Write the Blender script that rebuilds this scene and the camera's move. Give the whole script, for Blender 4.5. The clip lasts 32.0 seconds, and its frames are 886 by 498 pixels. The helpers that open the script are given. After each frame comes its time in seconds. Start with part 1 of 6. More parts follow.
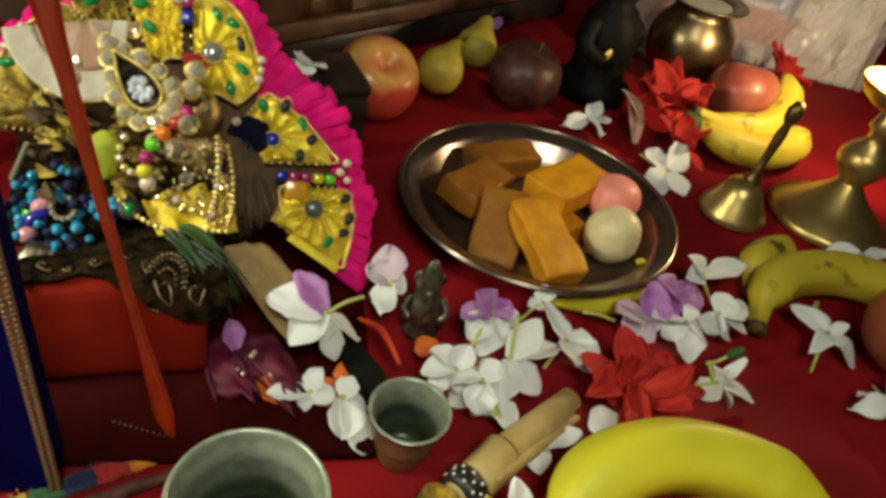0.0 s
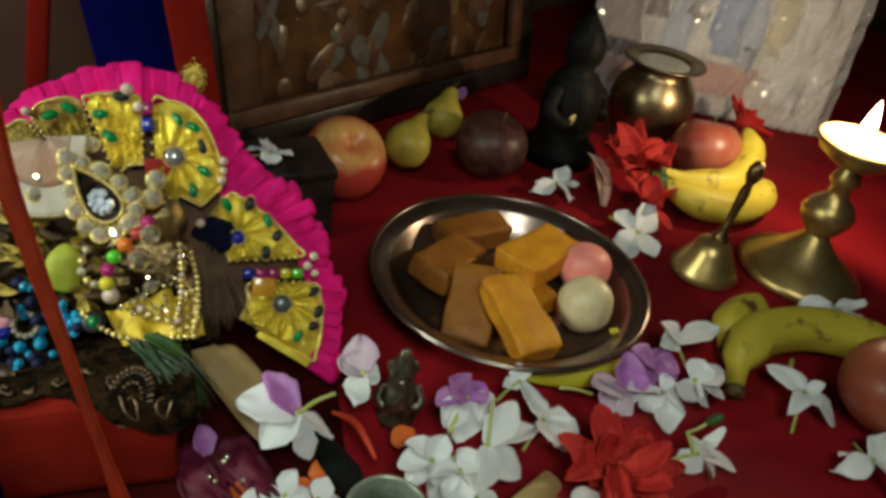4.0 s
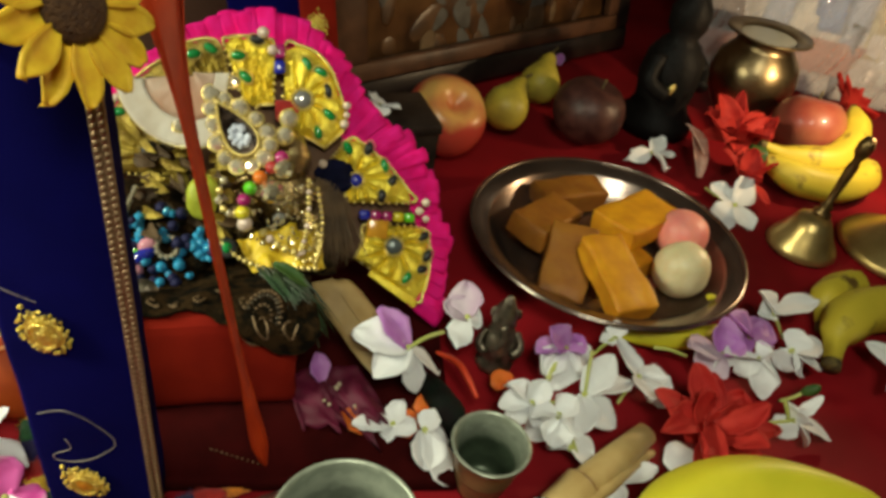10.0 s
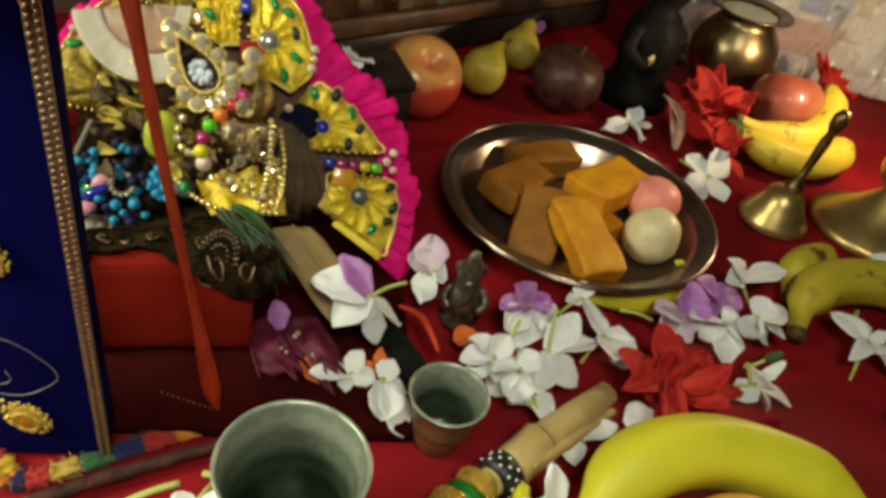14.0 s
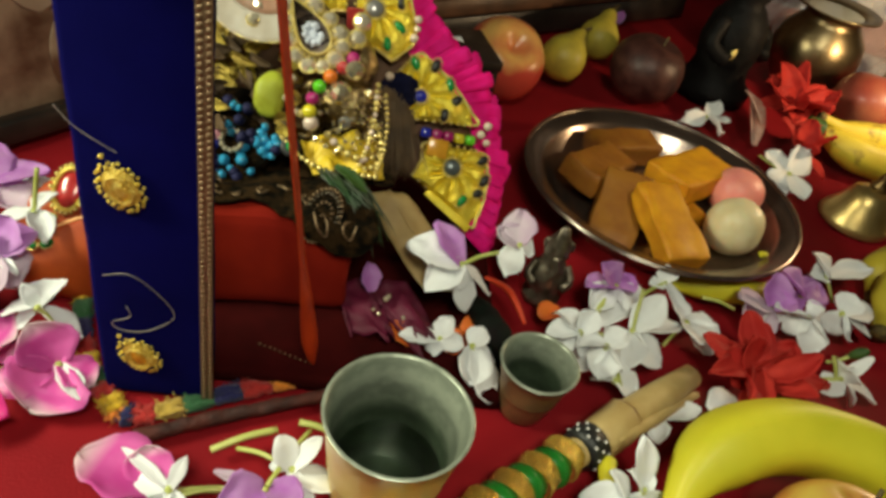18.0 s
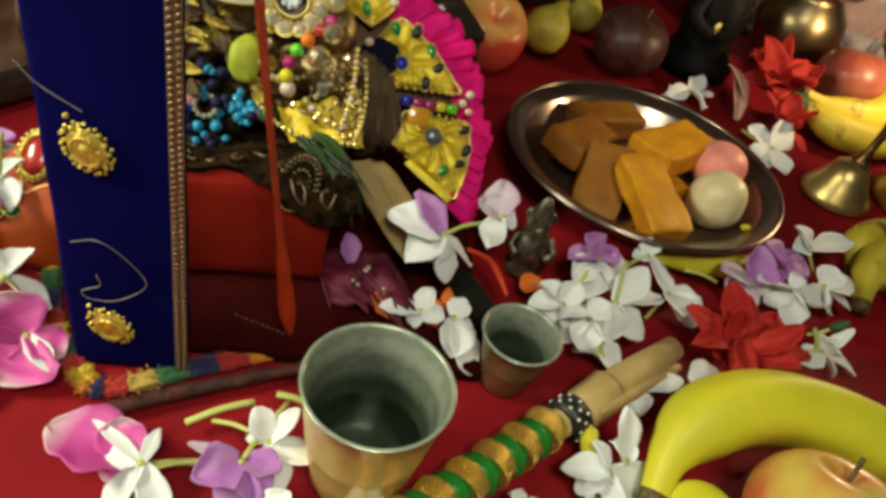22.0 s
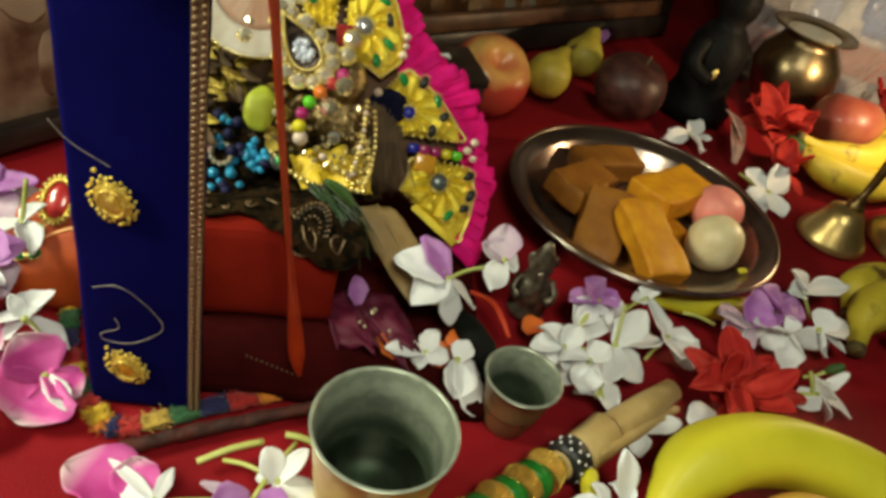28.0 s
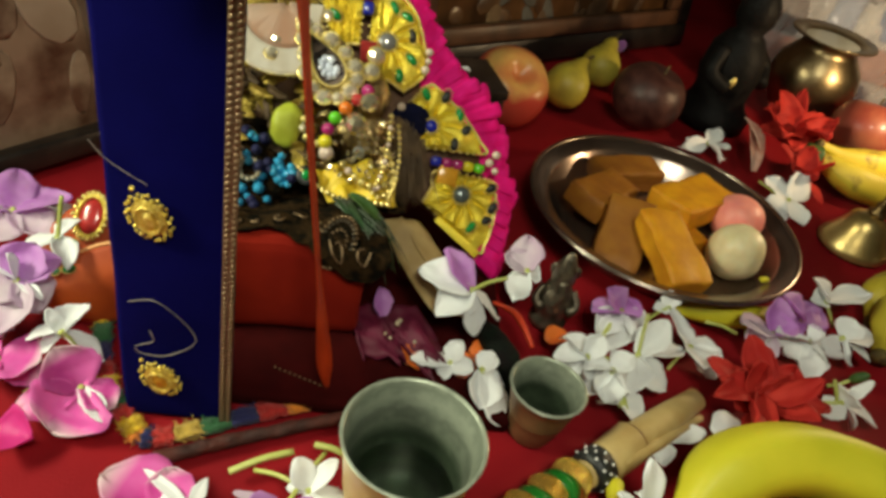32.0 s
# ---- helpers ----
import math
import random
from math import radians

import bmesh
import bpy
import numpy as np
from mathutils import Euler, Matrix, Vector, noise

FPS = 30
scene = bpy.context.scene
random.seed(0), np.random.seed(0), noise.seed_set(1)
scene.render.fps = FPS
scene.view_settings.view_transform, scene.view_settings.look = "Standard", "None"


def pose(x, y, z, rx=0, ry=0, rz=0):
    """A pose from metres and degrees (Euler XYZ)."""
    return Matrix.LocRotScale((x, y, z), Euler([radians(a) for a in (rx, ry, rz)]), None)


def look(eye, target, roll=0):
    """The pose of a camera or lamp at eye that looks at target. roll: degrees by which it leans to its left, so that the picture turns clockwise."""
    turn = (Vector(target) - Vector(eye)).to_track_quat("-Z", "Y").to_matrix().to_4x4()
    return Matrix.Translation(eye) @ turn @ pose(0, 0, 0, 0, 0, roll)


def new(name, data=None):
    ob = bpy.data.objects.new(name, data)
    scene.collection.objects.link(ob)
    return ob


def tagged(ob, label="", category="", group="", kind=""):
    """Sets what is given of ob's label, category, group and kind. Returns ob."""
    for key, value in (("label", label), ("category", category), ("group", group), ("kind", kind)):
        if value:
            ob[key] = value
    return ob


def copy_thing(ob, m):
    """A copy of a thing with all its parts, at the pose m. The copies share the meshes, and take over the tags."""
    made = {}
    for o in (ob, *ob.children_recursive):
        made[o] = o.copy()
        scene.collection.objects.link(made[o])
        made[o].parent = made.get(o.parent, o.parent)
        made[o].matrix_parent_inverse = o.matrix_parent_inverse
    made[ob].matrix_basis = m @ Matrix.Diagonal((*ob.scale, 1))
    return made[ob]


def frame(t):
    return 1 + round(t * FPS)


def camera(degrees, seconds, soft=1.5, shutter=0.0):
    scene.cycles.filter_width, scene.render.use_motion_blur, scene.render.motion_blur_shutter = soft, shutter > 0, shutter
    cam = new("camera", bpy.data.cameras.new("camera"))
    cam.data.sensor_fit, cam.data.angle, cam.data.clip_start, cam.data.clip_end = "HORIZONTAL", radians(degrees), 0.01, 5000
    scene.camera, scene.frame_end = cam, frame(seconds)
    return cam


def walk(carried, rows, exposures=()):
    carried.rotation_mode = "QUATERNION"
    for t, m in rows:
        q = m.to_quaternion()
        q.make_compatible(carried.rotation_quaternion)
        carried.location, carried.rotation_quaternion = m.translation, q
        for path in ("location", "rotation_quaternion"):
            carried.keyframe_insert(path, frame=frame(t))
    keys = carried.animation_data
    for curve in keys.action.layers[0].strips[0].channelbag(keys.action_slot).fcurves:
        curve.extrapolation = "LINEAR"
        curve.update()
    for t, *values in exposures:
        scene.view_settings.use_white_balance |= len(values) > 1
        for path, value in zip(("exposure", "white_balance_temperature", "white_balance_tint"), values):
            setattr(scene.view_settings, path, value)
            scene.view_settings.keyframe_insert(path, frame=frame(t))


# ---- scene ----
import itertools

cam = camera(62.37, 32.0, soft=3.4)
# seconds, place in metres, yaw, pitch and roll in degrees
ROWS = [
    (0.0, 0.0518, -0.2048, 0.3106, -26.33, -38.59, 13.51),
    (0.5, 0.0410, -0.2065, 0.3152, -24.16, -39.24, 13.34),
    (1.0, 0.0403, -0.2042, 0.3164, -23.75, -38.34, 13.00),
    (1.5, 0.0278, -0.2086, 0.3125, -22.74, -38.27, 13.74),
    (2.0, 0.0303, -0.2074, 0.3141, -22.51, -38.59, 13.49),
    (2.5, 0.0691, -0.1961, 0.3201, -26.85, -38.96, 11.34),
    (3.0, 0.0686, -0.1932, 0.3199, -28.39, -38.69, 12.09),
    (3.5, 0.0682, -0.1927, 0.3293, -27.51, -36.51, 10.62),
    (4.0, 0.0622, -0.1947, 0.3302, -26.73, -34.81, 10.50),
    (4.5, 0.0570, -0.1970, 0.3259, -26.67, -35.89, 11.80),
    (6.5, 0.0590, -0.1998, 0.3198, -25.79, -37.89, 12.11),
    (7.0, 0.0559, -0.2006, 0.3223, -25.09, -37.64, 10.92),
    (7.5, 0.0516, -0.1972, 0.3225, -24.73, -37.45, 11.05),
    (8.0, 0.0444, -0.2021, 0.3222, -23.48, -36.86, 10.92),
    (8.5, 0.0438, -0.2001, 0.3163, -24.24, -37.62, 12.09),
    (9.0, 0.0414, -0.2018, 0.3182, -23.50, -37.71, 11.69),
    (9.5, 0.0378, -0.2015, 0.3209, -22.66, -37.28, 10.76),
    (10.0, 0.0320, -0.2063, 0.3213, -21.23, -37.40, 10.54),
    (10.5, 0.0303, -0.2076, 0.3226, -20.46, -37.13, 10.02),
    (11.0, 0.0306, -0.2062, 0.3244, -19.95, -37.74, 9.09),
    (11.5, 0.0286, -0.2079, 0.3260, -19.49, -37.79, 8.85),
    (12.0, 0.0275, -0.2093, 0.3289, -19.09, -37.41, 8.31),
    (12.5, 0.0434, -0.2187, 0.3238, -20.98, -38.45, 10.85),
    (13.0, 0.0566, -0.2139, 0.3287, -21.88, -36.54, 8.77),
    (13.5, 0.0489, -0.2125, 0.3095, -23.88, -37.61, 12.79),
    (14.0, 0.0419, -0.2144, 0.3043, -23.38, -38.28, 13.72),
    (14.5, 0.0420, -0.2136, 0.3080, -22.66, -37.81, 12.64),
    (16.5, 0.0248, -0.2179, 0.2954, -21.50, -38.15, 14.09),
    (17.0, 0.0160, -0.2232, 0.2905, -20.21, -39.26, 14.37),
    (17.5, 0.0094, -0.2207, 0.2845, -19.70, -39.38, 15.11),
    (18.0, 0.0123, -0.2209, 0.2896, -19.89, -39.06, 14.78),
    (18.5, 0.0157, -0.2176, 0.2905, -20.87, -38.95, 14.92),
    (19.0, 0.0179, -0.2190, 0.2858, -21.34, -39.44, 15.52),
    (19.5, 0.0159, -0.2199, 0.2839, -21.46, -39.60, 15.91),
    (20.0, 0.0176, -0.2221, 0.2741, -21.74, -40.52, 17.04),
    (20.5, 0.0133, -0.2210, 0.2725, -22.02, -40.82, 17.84),
    (21.0, 0.0134, -0.2199, 0.2760, -21.73, -40.42, 17.03),
    (21.5, 0.0129, -0.2203, 0.2797, -21.51, -39.99, 16.76),
    (22.0, 0.0145, -0.2192, 0.2811, -22.26, -40.13, 16.39),
    (22.5, 0.0119, -0.2145, 0.2839, -21.75, -39.77, 16.00),
    (23.0, 0.0131, -0.2187, 0.2882, -21.46, -39.22, 15.48),
    (23.5, 0.0122, -0.2179, 0.2900, -21.49, -39.31, 15.54),
    (24.0, 0.0143, -0.2213, 0.2922, -21.00, -39.17, 14.75),
    (24.5, 0.0126, -0.2192, 0.2905, -21.32, -39.35, 15.36),
    (25.0, 0.0110, -0.2210, 0.2990, -19.99, -38.18, 13.93),
    (25.5, 0.0105, -0.2172, 0.2968, -21.08, -38.48, 14.94),
    (26.0, 0.0100, -0.2209, 0.2971, -20.56, -38.27, 14.75),
    (26.5, 0.0099, -0.2212, 0.2986, -20.50, -38.08, 14.60),
    (28.5, 0.0087, -0.2238, 0.2912, -21.29, -37.92, 16.51),
    (29.0, 0.0065, -0.2234, 0.2895, -21.23, -38.05, 16.65),
    (29.5, 0.0029, -0.2250, 0.2920, -19.97, -38.03, 15.85),
    (30.0, 0.0030, -0.2254, 0.2922, -19.81, -37.81, 15.58),
    (30.5, 0.0027, -0.2254, 0.2951, -19.67, -37.76, 15.25),
    (31.0, 0.0016, -0.2289, 0.2937, -19.60, -38.54, 15.10),
    (31.5, 0.0044, -0.2251, 0.2984, -19.30, -37.80, 14.39),
    (32.0, 0.0035, -0.2254, 0.2975, -19.49, -37.55, 14.67),
]
walk(cam, [(t, pose(x, y, z, 90 + pitch, 0, yaw) @ pose(0, 0, 0, 0, 0, roll)) for t, x, y, z, yaw, pitch, roll in ROWS],
     [(0.0, 0.0, 6500, 10), (2.2, 0.0, 6500, 10), (3.0, -0.28, 6100, 9), (4.0, -0.35, 5700, 8.5), (4.5, -0.33, 5750, 8.5), (6.5, -0.08, 6300, 10), (8.0, 0.0, 6500, 10), (32.0, 0.0, 6500, 10)])

# ---- world and light ----
world = bpy.data.worlds.new("room_glow")
scene.world = world
world.use_nodes = True
world.node_tree.nodes["Background"].inputs[0].default_value = (1.0, 0.86, 0.64, 1)
world.node_tree.nodes["Background"].inputs[1].default_value = 0.24


def lamp(name, kind, place, target, power, colour, size, size_y=0.0):
    data = bpy.data.lights.new(name, kind)
    data.energy, data.color = power, colour
    if kind == "AREA":
        data.shape, data.size, data.size_y = "RECTANGLE", size, size_y or size
    else:
        data.shadow_soft_size = size
    ob = new(name, data)
    ob.matrix_world = look(place, target)
    return data


# an unseen tube lamp at the altar's side, spread narrowed to dim the back
side_lamp = lamp("tube_light", "AREA", (-0.46, 0.0, 0.44), (0.06, 0.0, 0.02), 1.27, (1.0, 1.0, 0.72), 0.22, 0.09)
side_lamp.spread = math.radians(100)
# an unseen fill lamp added over the viewer to lift the seat and fronts
front_fill = lamp("room_bulb", "AREA", (0.02, -0.46, 0.80), (0.10, -0.03, 0.0), 1.53, (1.0, 0.98, 0.76), 0.25, 0.2)
front_fill.spread = math.radians(110)
lamp("flame_light", "POINT", (0.592, 0.172, 0.158), (0, 0, 0), 1.9, (1.0, 0.72, 0.40), 0.008)


# ---- materials ----
def mat(name, a, b=None, rough=0.5, metal=0.0, scale=60.0, bump=0.1, bscale=None, depth=0.001, sheen=0.0, sss=0.0,
        trans=0.0, coat=0.0, vary=0.0, detail=4.0, wave=None, ramp=(0.35, 0.65), alpha=1.0, ior=1.45, spec=0.5, thin=0.0):
    """A principled material whose colour drifts between a and b by noise, with a fine relief."""
    m = bpy.data.materials.new(name)
    m.use_nodes = True
    n, k = m.node_tree.nodes, m.node_tree.links
    p = n["Principled BSDF"]
    b = b or tuple(c * 0.75 for c in a)
    tc = n.new("ShaderNodeTexCoord")
    no = n.new("ShaderNodeTexNoise")
    no.inputs["Scale"].default_value, no.inputs["Detail"].default_value = scale, detail
    k.new(tc.outputs["Object"], no.inputs["Vector"])
    r = n.new("ShaderNodeValToRGB")
    r.color_ramp.elements[0].position, r.color_ramp.elements[1].position = ramp
    r.color_ramp.elements[0].color, r.color_ramp.elements[1].color = (*a, 1), (*b, 1)
    k.new(no.outputs["Fac"], r.inputs["Fac"])
    out = r.outputs["Color"]
    if vary:
        info, hsv = n.new("ShaderNodeObjectInfo"), n.new("ShaderNodeHueSaturation")
        mp = n.new("ShaderNodeMapRange")
        mp.inputs["To Min"].default_value, mp.inputs["To Max"].default_value = 1 - vary, 1 + vary
        k.new(info.outputs["Random"], mp.inputs["Value"])
        k.new(mp.outputs["Result"], hsv.inputs["Value"])
        k.new(out, hsv.inputs["Color"])
        out = hsv.outputs["Color"]
    k.new(out, p.inputs["Base Color"])
    p.inputs["Roughness"].default_value, p.inputs["Metallic"].default_value = rough, metal
    p.inputs["IOR"].default_value = ior
    p.inputs["Specular IOR Level"].default_value = spec
    p.inputs["Sheen Weight"].default_value = sheen
    p.inputs["Coat Weight"].default_value = coat
    p.inputs["Transmission Weight"].default_value = trans
    p.inputs["Alpha"].default_value = alpha
    if thin:
        tr, mx = n.new("ShaderNodeBsdfTranslucent"), n.new("ShaderNodeMixShader")
        k.new(out, tr.inputs["Color"])
        mx.inputs["Fac"].default_value = thin
        k.new(p.outputs["BSDF"], mx.inputs[1])
        k.new(tr.outputs["BSDF"], mx.inputs[2])
        k.new(mx.outputs["Shader"], n["Material Output"].inputs["Surface"])
    if sss:
        p.inputs["Subsurface Weight"].default_value = sss
        p.inputs["Subsurface Radius"].default_value = (0.006, 0.003, 0.002)
    if bump:
        if wave:
            tx = n.new("ShaderNodeTexWave")
            tx.inputs["Scale"].default_value, tx.inputs["Distortion"].default_value = wave
            h = tx.outputs["Fac"]
        else:
            tx = n.new("ShaderNodeTexNoise")
            tx.inputs["Scale"].default_value, tx.inputs["Detail"].default_value = bscale or scale * 4, 5
            h = tx.outputs["Fac"]
        k.new(tc.outputs["Object"], tx.inputs["Vector"])
        bu = n.new("ShaderNodeBump")
        bu.inputs["Strength"].default_value, bu.inputs["Distance"].default_value = bump, depth
        k.new(h, bu.inputs["Height"])
        k.new(bu.outputs["Normal"], p.inputs["Normal"])
    return m


RED_CLOTH = mat("red_cloth", (0.18, 0.004, 0.008), (0.29, 0.007, 0.012), 0.7, 0, 9, 0.35, 900, 0.0006, spec=0.2)
BLUE_VELVET = mat("blue_velvet", (0.0015, 0.0015, 0.058), (0.0025, 0.0025, 0.085), 0.95, 0, 25, 0.3, 1200, 0.0004, spec=0.08)
MAROON_CLOTH = mat("maroon_cloth", (0.022, 0.0020, 0.0020), (0.038, 0.003, 0.003), 0.95, 0, 40, 0.4, 900, 0.0005, spec=0.05)
ORANGE_CLOTH = mat("orange_cloth", (0.25, 0.014, 0.005), (0.19, 0.009, 0.004), 0.85, 0, 30, 0.4, 900, 0.0005, spec=0.12)
RIBBON = mat("orange_ribbon", (0.58, 0.060, 0.010), (0.44, 0.038, 0.008), 0.5, 0, 90, 0.25, 800, 0.0003, thin=0.3)
GOLD = mat("gold_foil", (0.95, 0.80, 0.09), (0.88, 0.68, 0.05), 0.26, 0.62, 90, 0.7, 600, 0.0014)
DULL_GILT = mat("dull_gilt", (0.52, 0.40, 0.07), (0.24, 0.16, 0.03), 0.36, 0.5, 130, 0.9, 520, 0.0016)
GOLD_LACE = mat("gold_lace", (0.92, 0.78, 0.30), (0.80, 0.62, 0.18), 0.25, 0.6, 500, 0.5, 1200, 0.0006)
OLD_GOLD = mat("braid_gold", (0.30, 0.21, 0.12), (0.17, 0.11, 0.06), 0.42, 0.7, 700, 0.4, 1600, 0.0004)
BRASS = mat("brass", (0.62, 0.47, 0.19), (0.48, 0.34, 0.12), 0.36, 0.85, 55, 0.15, 300, 0.0004)
FLUTE_GOLD = mat("flute_braid", (0.95, 0.72, 0.18), (0.66, 0.42, 0.07), 0.20, 0.80, 420, 0.4, 1500, 0.0006)
POT_BRASS = mat("pot_brass", (0.34, 0.27, 0.15), (0.20, 0.14, 0.07), 0.34, 0.95, 40, 0.25, 160, 0.0006)
DARK_BRASS = mat("old_brass", (0.30, 0.20, 0.08), (0.12, 0.08, 0.035), 0.38, 0.9, 90, 0.4, 350, 0.0006)
CUP_BRASS = mat("cup_brass", (0.74, 0.57, 0.22), (0.64, 0.46, 0.15), 0.34, 0.30, 40, 0.1, 260, 0.0003)
TIN = mat("tinned_inside", (0.44, 0.49, 0.39), (0.30, 0.34, 0.27), 0.32, 0.4, 60, 0.25, 200, 0.0004)
# turned rings of tarnish round the inside of the cups
_n, _k = TIN.node_tree.nodes, TIN.node_tree.links
_w = _n.new("ShaderNodeTexWave")
_w.bands_direction = "Z"
_w.inputs["Scale"].default_value, _w.inputs["Distortion"].default_value, _w.inputs["Detail"].default_value, _w.inputs["Detail Scale"].default_value = 24, 2.5, 1.0, 9
_k.new(_n["Texture Coordinate"].outputs["Object"], _w.inputs["Vector"])
_k.new(_w.outputs["Fac"], _n["Color Ramp"].inputs["Fac"])
_n["Color Ramp"].color_ramp.elements[0].position, _n["Color Ramp"].color_ramp.elements[1].position = 0.0, 1.0
# the shade of the cups' depths is put into the colour, clear near the rim
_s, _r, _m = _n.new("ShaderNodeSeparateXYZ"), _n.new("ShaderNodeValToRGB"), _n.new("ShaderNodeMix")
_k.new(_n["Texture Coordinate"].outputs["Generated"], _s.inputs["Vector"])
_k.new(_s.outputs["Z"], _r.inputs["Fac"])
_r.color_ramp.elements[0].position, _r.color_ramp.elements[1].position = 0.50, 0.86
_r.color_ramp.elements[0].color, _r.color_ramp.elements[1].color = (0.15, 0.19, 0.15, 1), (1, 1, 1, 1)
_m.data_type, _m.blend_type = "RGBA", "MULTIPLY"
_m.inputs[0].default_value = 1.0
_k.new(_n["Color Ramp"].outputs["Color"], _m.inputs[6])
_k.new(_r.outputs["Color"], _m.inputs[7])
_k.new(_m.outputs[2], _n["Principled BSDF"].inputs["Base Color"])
STEEL = mat("steel", (0.36, 0.285, 0.24), (0.27, 0.205, 0.17), 0.24, 0.92, 30, 0.05, 240, 0.0003)
WATER = mat("water", (0.95, 1.0, 0.97), (0.9, 1.0, 0.95), 0.02, 0, 20, 0.05, 120, 0.0004, trans=1.0, ior=1.33)
PINK_FRILL = mat("pink_frill", (0.92, 0.008, 0.24), (0.97, 0.020, 0.33), 0.8, 0, 130, 0.5, 900, 0.0008, thin=0.25, vary=0.10, spec=0.15)
WHITE_PETAL = mat("white_petal", (0.88, 0.91, 0.93), (0.93, 0.95, 0.96), 0.5, 0, 70, 0.08, 260, 0.0005, thin=0.20, vary=0.05)
LILAC_PETAL = mat("lilac_petal", (0.56, 0.20, 0.66), (0.70, 0.38, 0.78), 0.5, 0, 70, 0.2, 260, 0.0005, thin=0.38, vary=0.1)
PALE_PETAL = mat("pale_lilac_petal", (0.80, 0.70, 0.78), (0.68, 0.50, 0.68), 0.5, 0, 40, 0.15, 260, 0.0005, thin=0.35, vary=0.08)
MAGENTA_PETAL = mat("magenta_petal", (0.80, 0.06, 0.36), (0.72, 0.04, 0.28), 0.5, 0, 50, 0.15, 260, 0.0005, thin=0.35)
ROSE_PETAL = mat("rose_petal", (0.78, 0.085, 0.46), (0.86, 0.19, 0.58), 0.45, 0, 40, 0.15, 260, 0.0005, thin=0.3, vary=0.12)
# rose petals pale towards the tip
_n, _k = ROSE_PETAL.node_tree.nodes, ROSE_PETAL.node_tree.links
_s, _r, _m = _n.new("ShaderNodeSeparateXYZ"), _n.new("ShaderNodeValToRGB"), _n.new("ShaderNodeMix")
_k.new(_n["Texture Coordinate"].outputs["Generated"], _s.inputs["Vector"])
_k.new(_s.outputs["X"], _r.inputs["Fac"])
_r.color_ramp.elements[0].position, _r.color_ramp.elements[1].position = 0.68, 1.0
_m.data_type = "RGBA"
_m.inputs[7].default_value = (0.92, 0.80, 0.82, 1)
_old = _n["Principled BSDF"].inputs["Base Color"].links[0].from_socket
_k.new(_r.outputs["Color"], _m.inputs[0])
_k.new(_old, _m.inputs[6])
_k.new(_m.outputs[2], _n["Principled BSDF"].inputs["Base Color"])
_k.new(_m.outputs[2], _n["Translucent BSDF"].inputs["Color"])
RED_PETAL = mat("red_petal", (0.66, 0.058, 0.042), (0.50, 0.028, 0.024), 0.6, 0, 60, 0.4, 320, 0.0009, thin=0.3, vary=0.15, spec=0.2)
STEM = mat("green_stem", (0.42, 0.48, 0.10), (0.55, 0.58, 0.20), 0.5, 0, 80, 0.1, 300, 0.0004, vary=0.12)
LEAF = mat("green_leaf", (0.025, 0.075, 0.014), (0.06, 0.12, 0.025), 0.5, 0, 60, 0.2, 240, 0.0005)
BANANA = mat("banana_skin", (0.68, 0.62, 0.03), (0.52, 0.50, 0.02), 0.5, 0, 22, 0.15, 130, 0.0006, sss=0.06, ramp=(0.4, 0.75))
RIPE_BANANA = mat("ripe_banana_skin", (0.58, 0.47, 0.04), (0.14, 0.08, 0.02), 0.5, 0, 55, 0.2, 150, 0.0006, ramp=(0.58, 0.70))
BANANA_END = mat("banana_end", (0.16, 0.12, 0.03), (0.06, 0.04, 0.02), 0.7, 0, 300, 0.3, 900, 0.0005)
PEACH = mat("peach_skin", (0.84, 0.50, 0.14), (0.60, 0.07, 0.045), 0.32, 0, 13, 0.1, 200, 0.0004, sss=0.05, ramp=(0.36, 0.52), coat=0.3)
APPLE_RED = mat("red_apple_skin", (0.28, 0.05, 0.035), (0.38, 0.13, 0.07), 0.4, 0, 24, 0.1, 160, 0.0003, coat=0.2)
APPLE_MIX = mat("striped_apple_skin", (0.66, 0.50, 0.10), (0.60, 0.13, 0.05), 0.32, 0, 26, 0.1, 160, 0.0003, coat=0.2)
PEAR = mat("pear_skin", (0.62, 0.52, 0.06), (0.42, 0.34, 0.05), 0.45, 0, 60, 0.2, 260, 0.0004)
DARK_FRUIT = mat("dark_fruit_skin", (0.032, 0.010, 0.009), (0.085, 0.032, 0.025), 0.45, 0, 70, 0.4, 160, 0.001)
ORANGE_FRUIT = mat("brown_orange_skin", (0.32, 0.085, 0.04), (0.24, 0.055, 0.03), 0.4, 0, 40, 0.2, 300, 0.0004, coat=0.1)
_n, _k = PEACH.node_tree.nodes, PEACH.node_tree.links
_s, _a, _b = _n.new("ShaderNodeSeparateXYZ"), _n.new("ShaderNodeMath"), _n.new("ShaderNodeMath")
_k.new(_n["Texture Coordinate"].outputs["Object"], _s.inputs["Vector"])
_a.operation, _b.operation = "MULTIPLY_ADD", "SUBTRACT"
_a.inputs[1].default_value, _a.inputs[2].default_value = 7.0, -0.13
_k.new(_s.outputs["Z"], _a.inputs[0])
_k.new(_n["Noise Texture"].outputs["Fac"], _b.inputs[0])
_k.new(_a.outputs[0], _b.inputs[1])
_k.new(_b.outputs[0], _n["Color Ramp"].inputs["Fac"])
SWEET = mat("saffron_sweet", (0.72, 0.33, 0.010), (0.56, 0.22, 0.008), 0.55, 0, 60, 0.45, 260, 0.0007, sss=0.2, vary=0.12)
WHITE_BALL = mat("white_sweet", (0.80, 0.71, 0.45), (0.70, 0.60, 0.34), 0.4, 0, 90, 0.4, 260, 0.0008, sss=0.3)
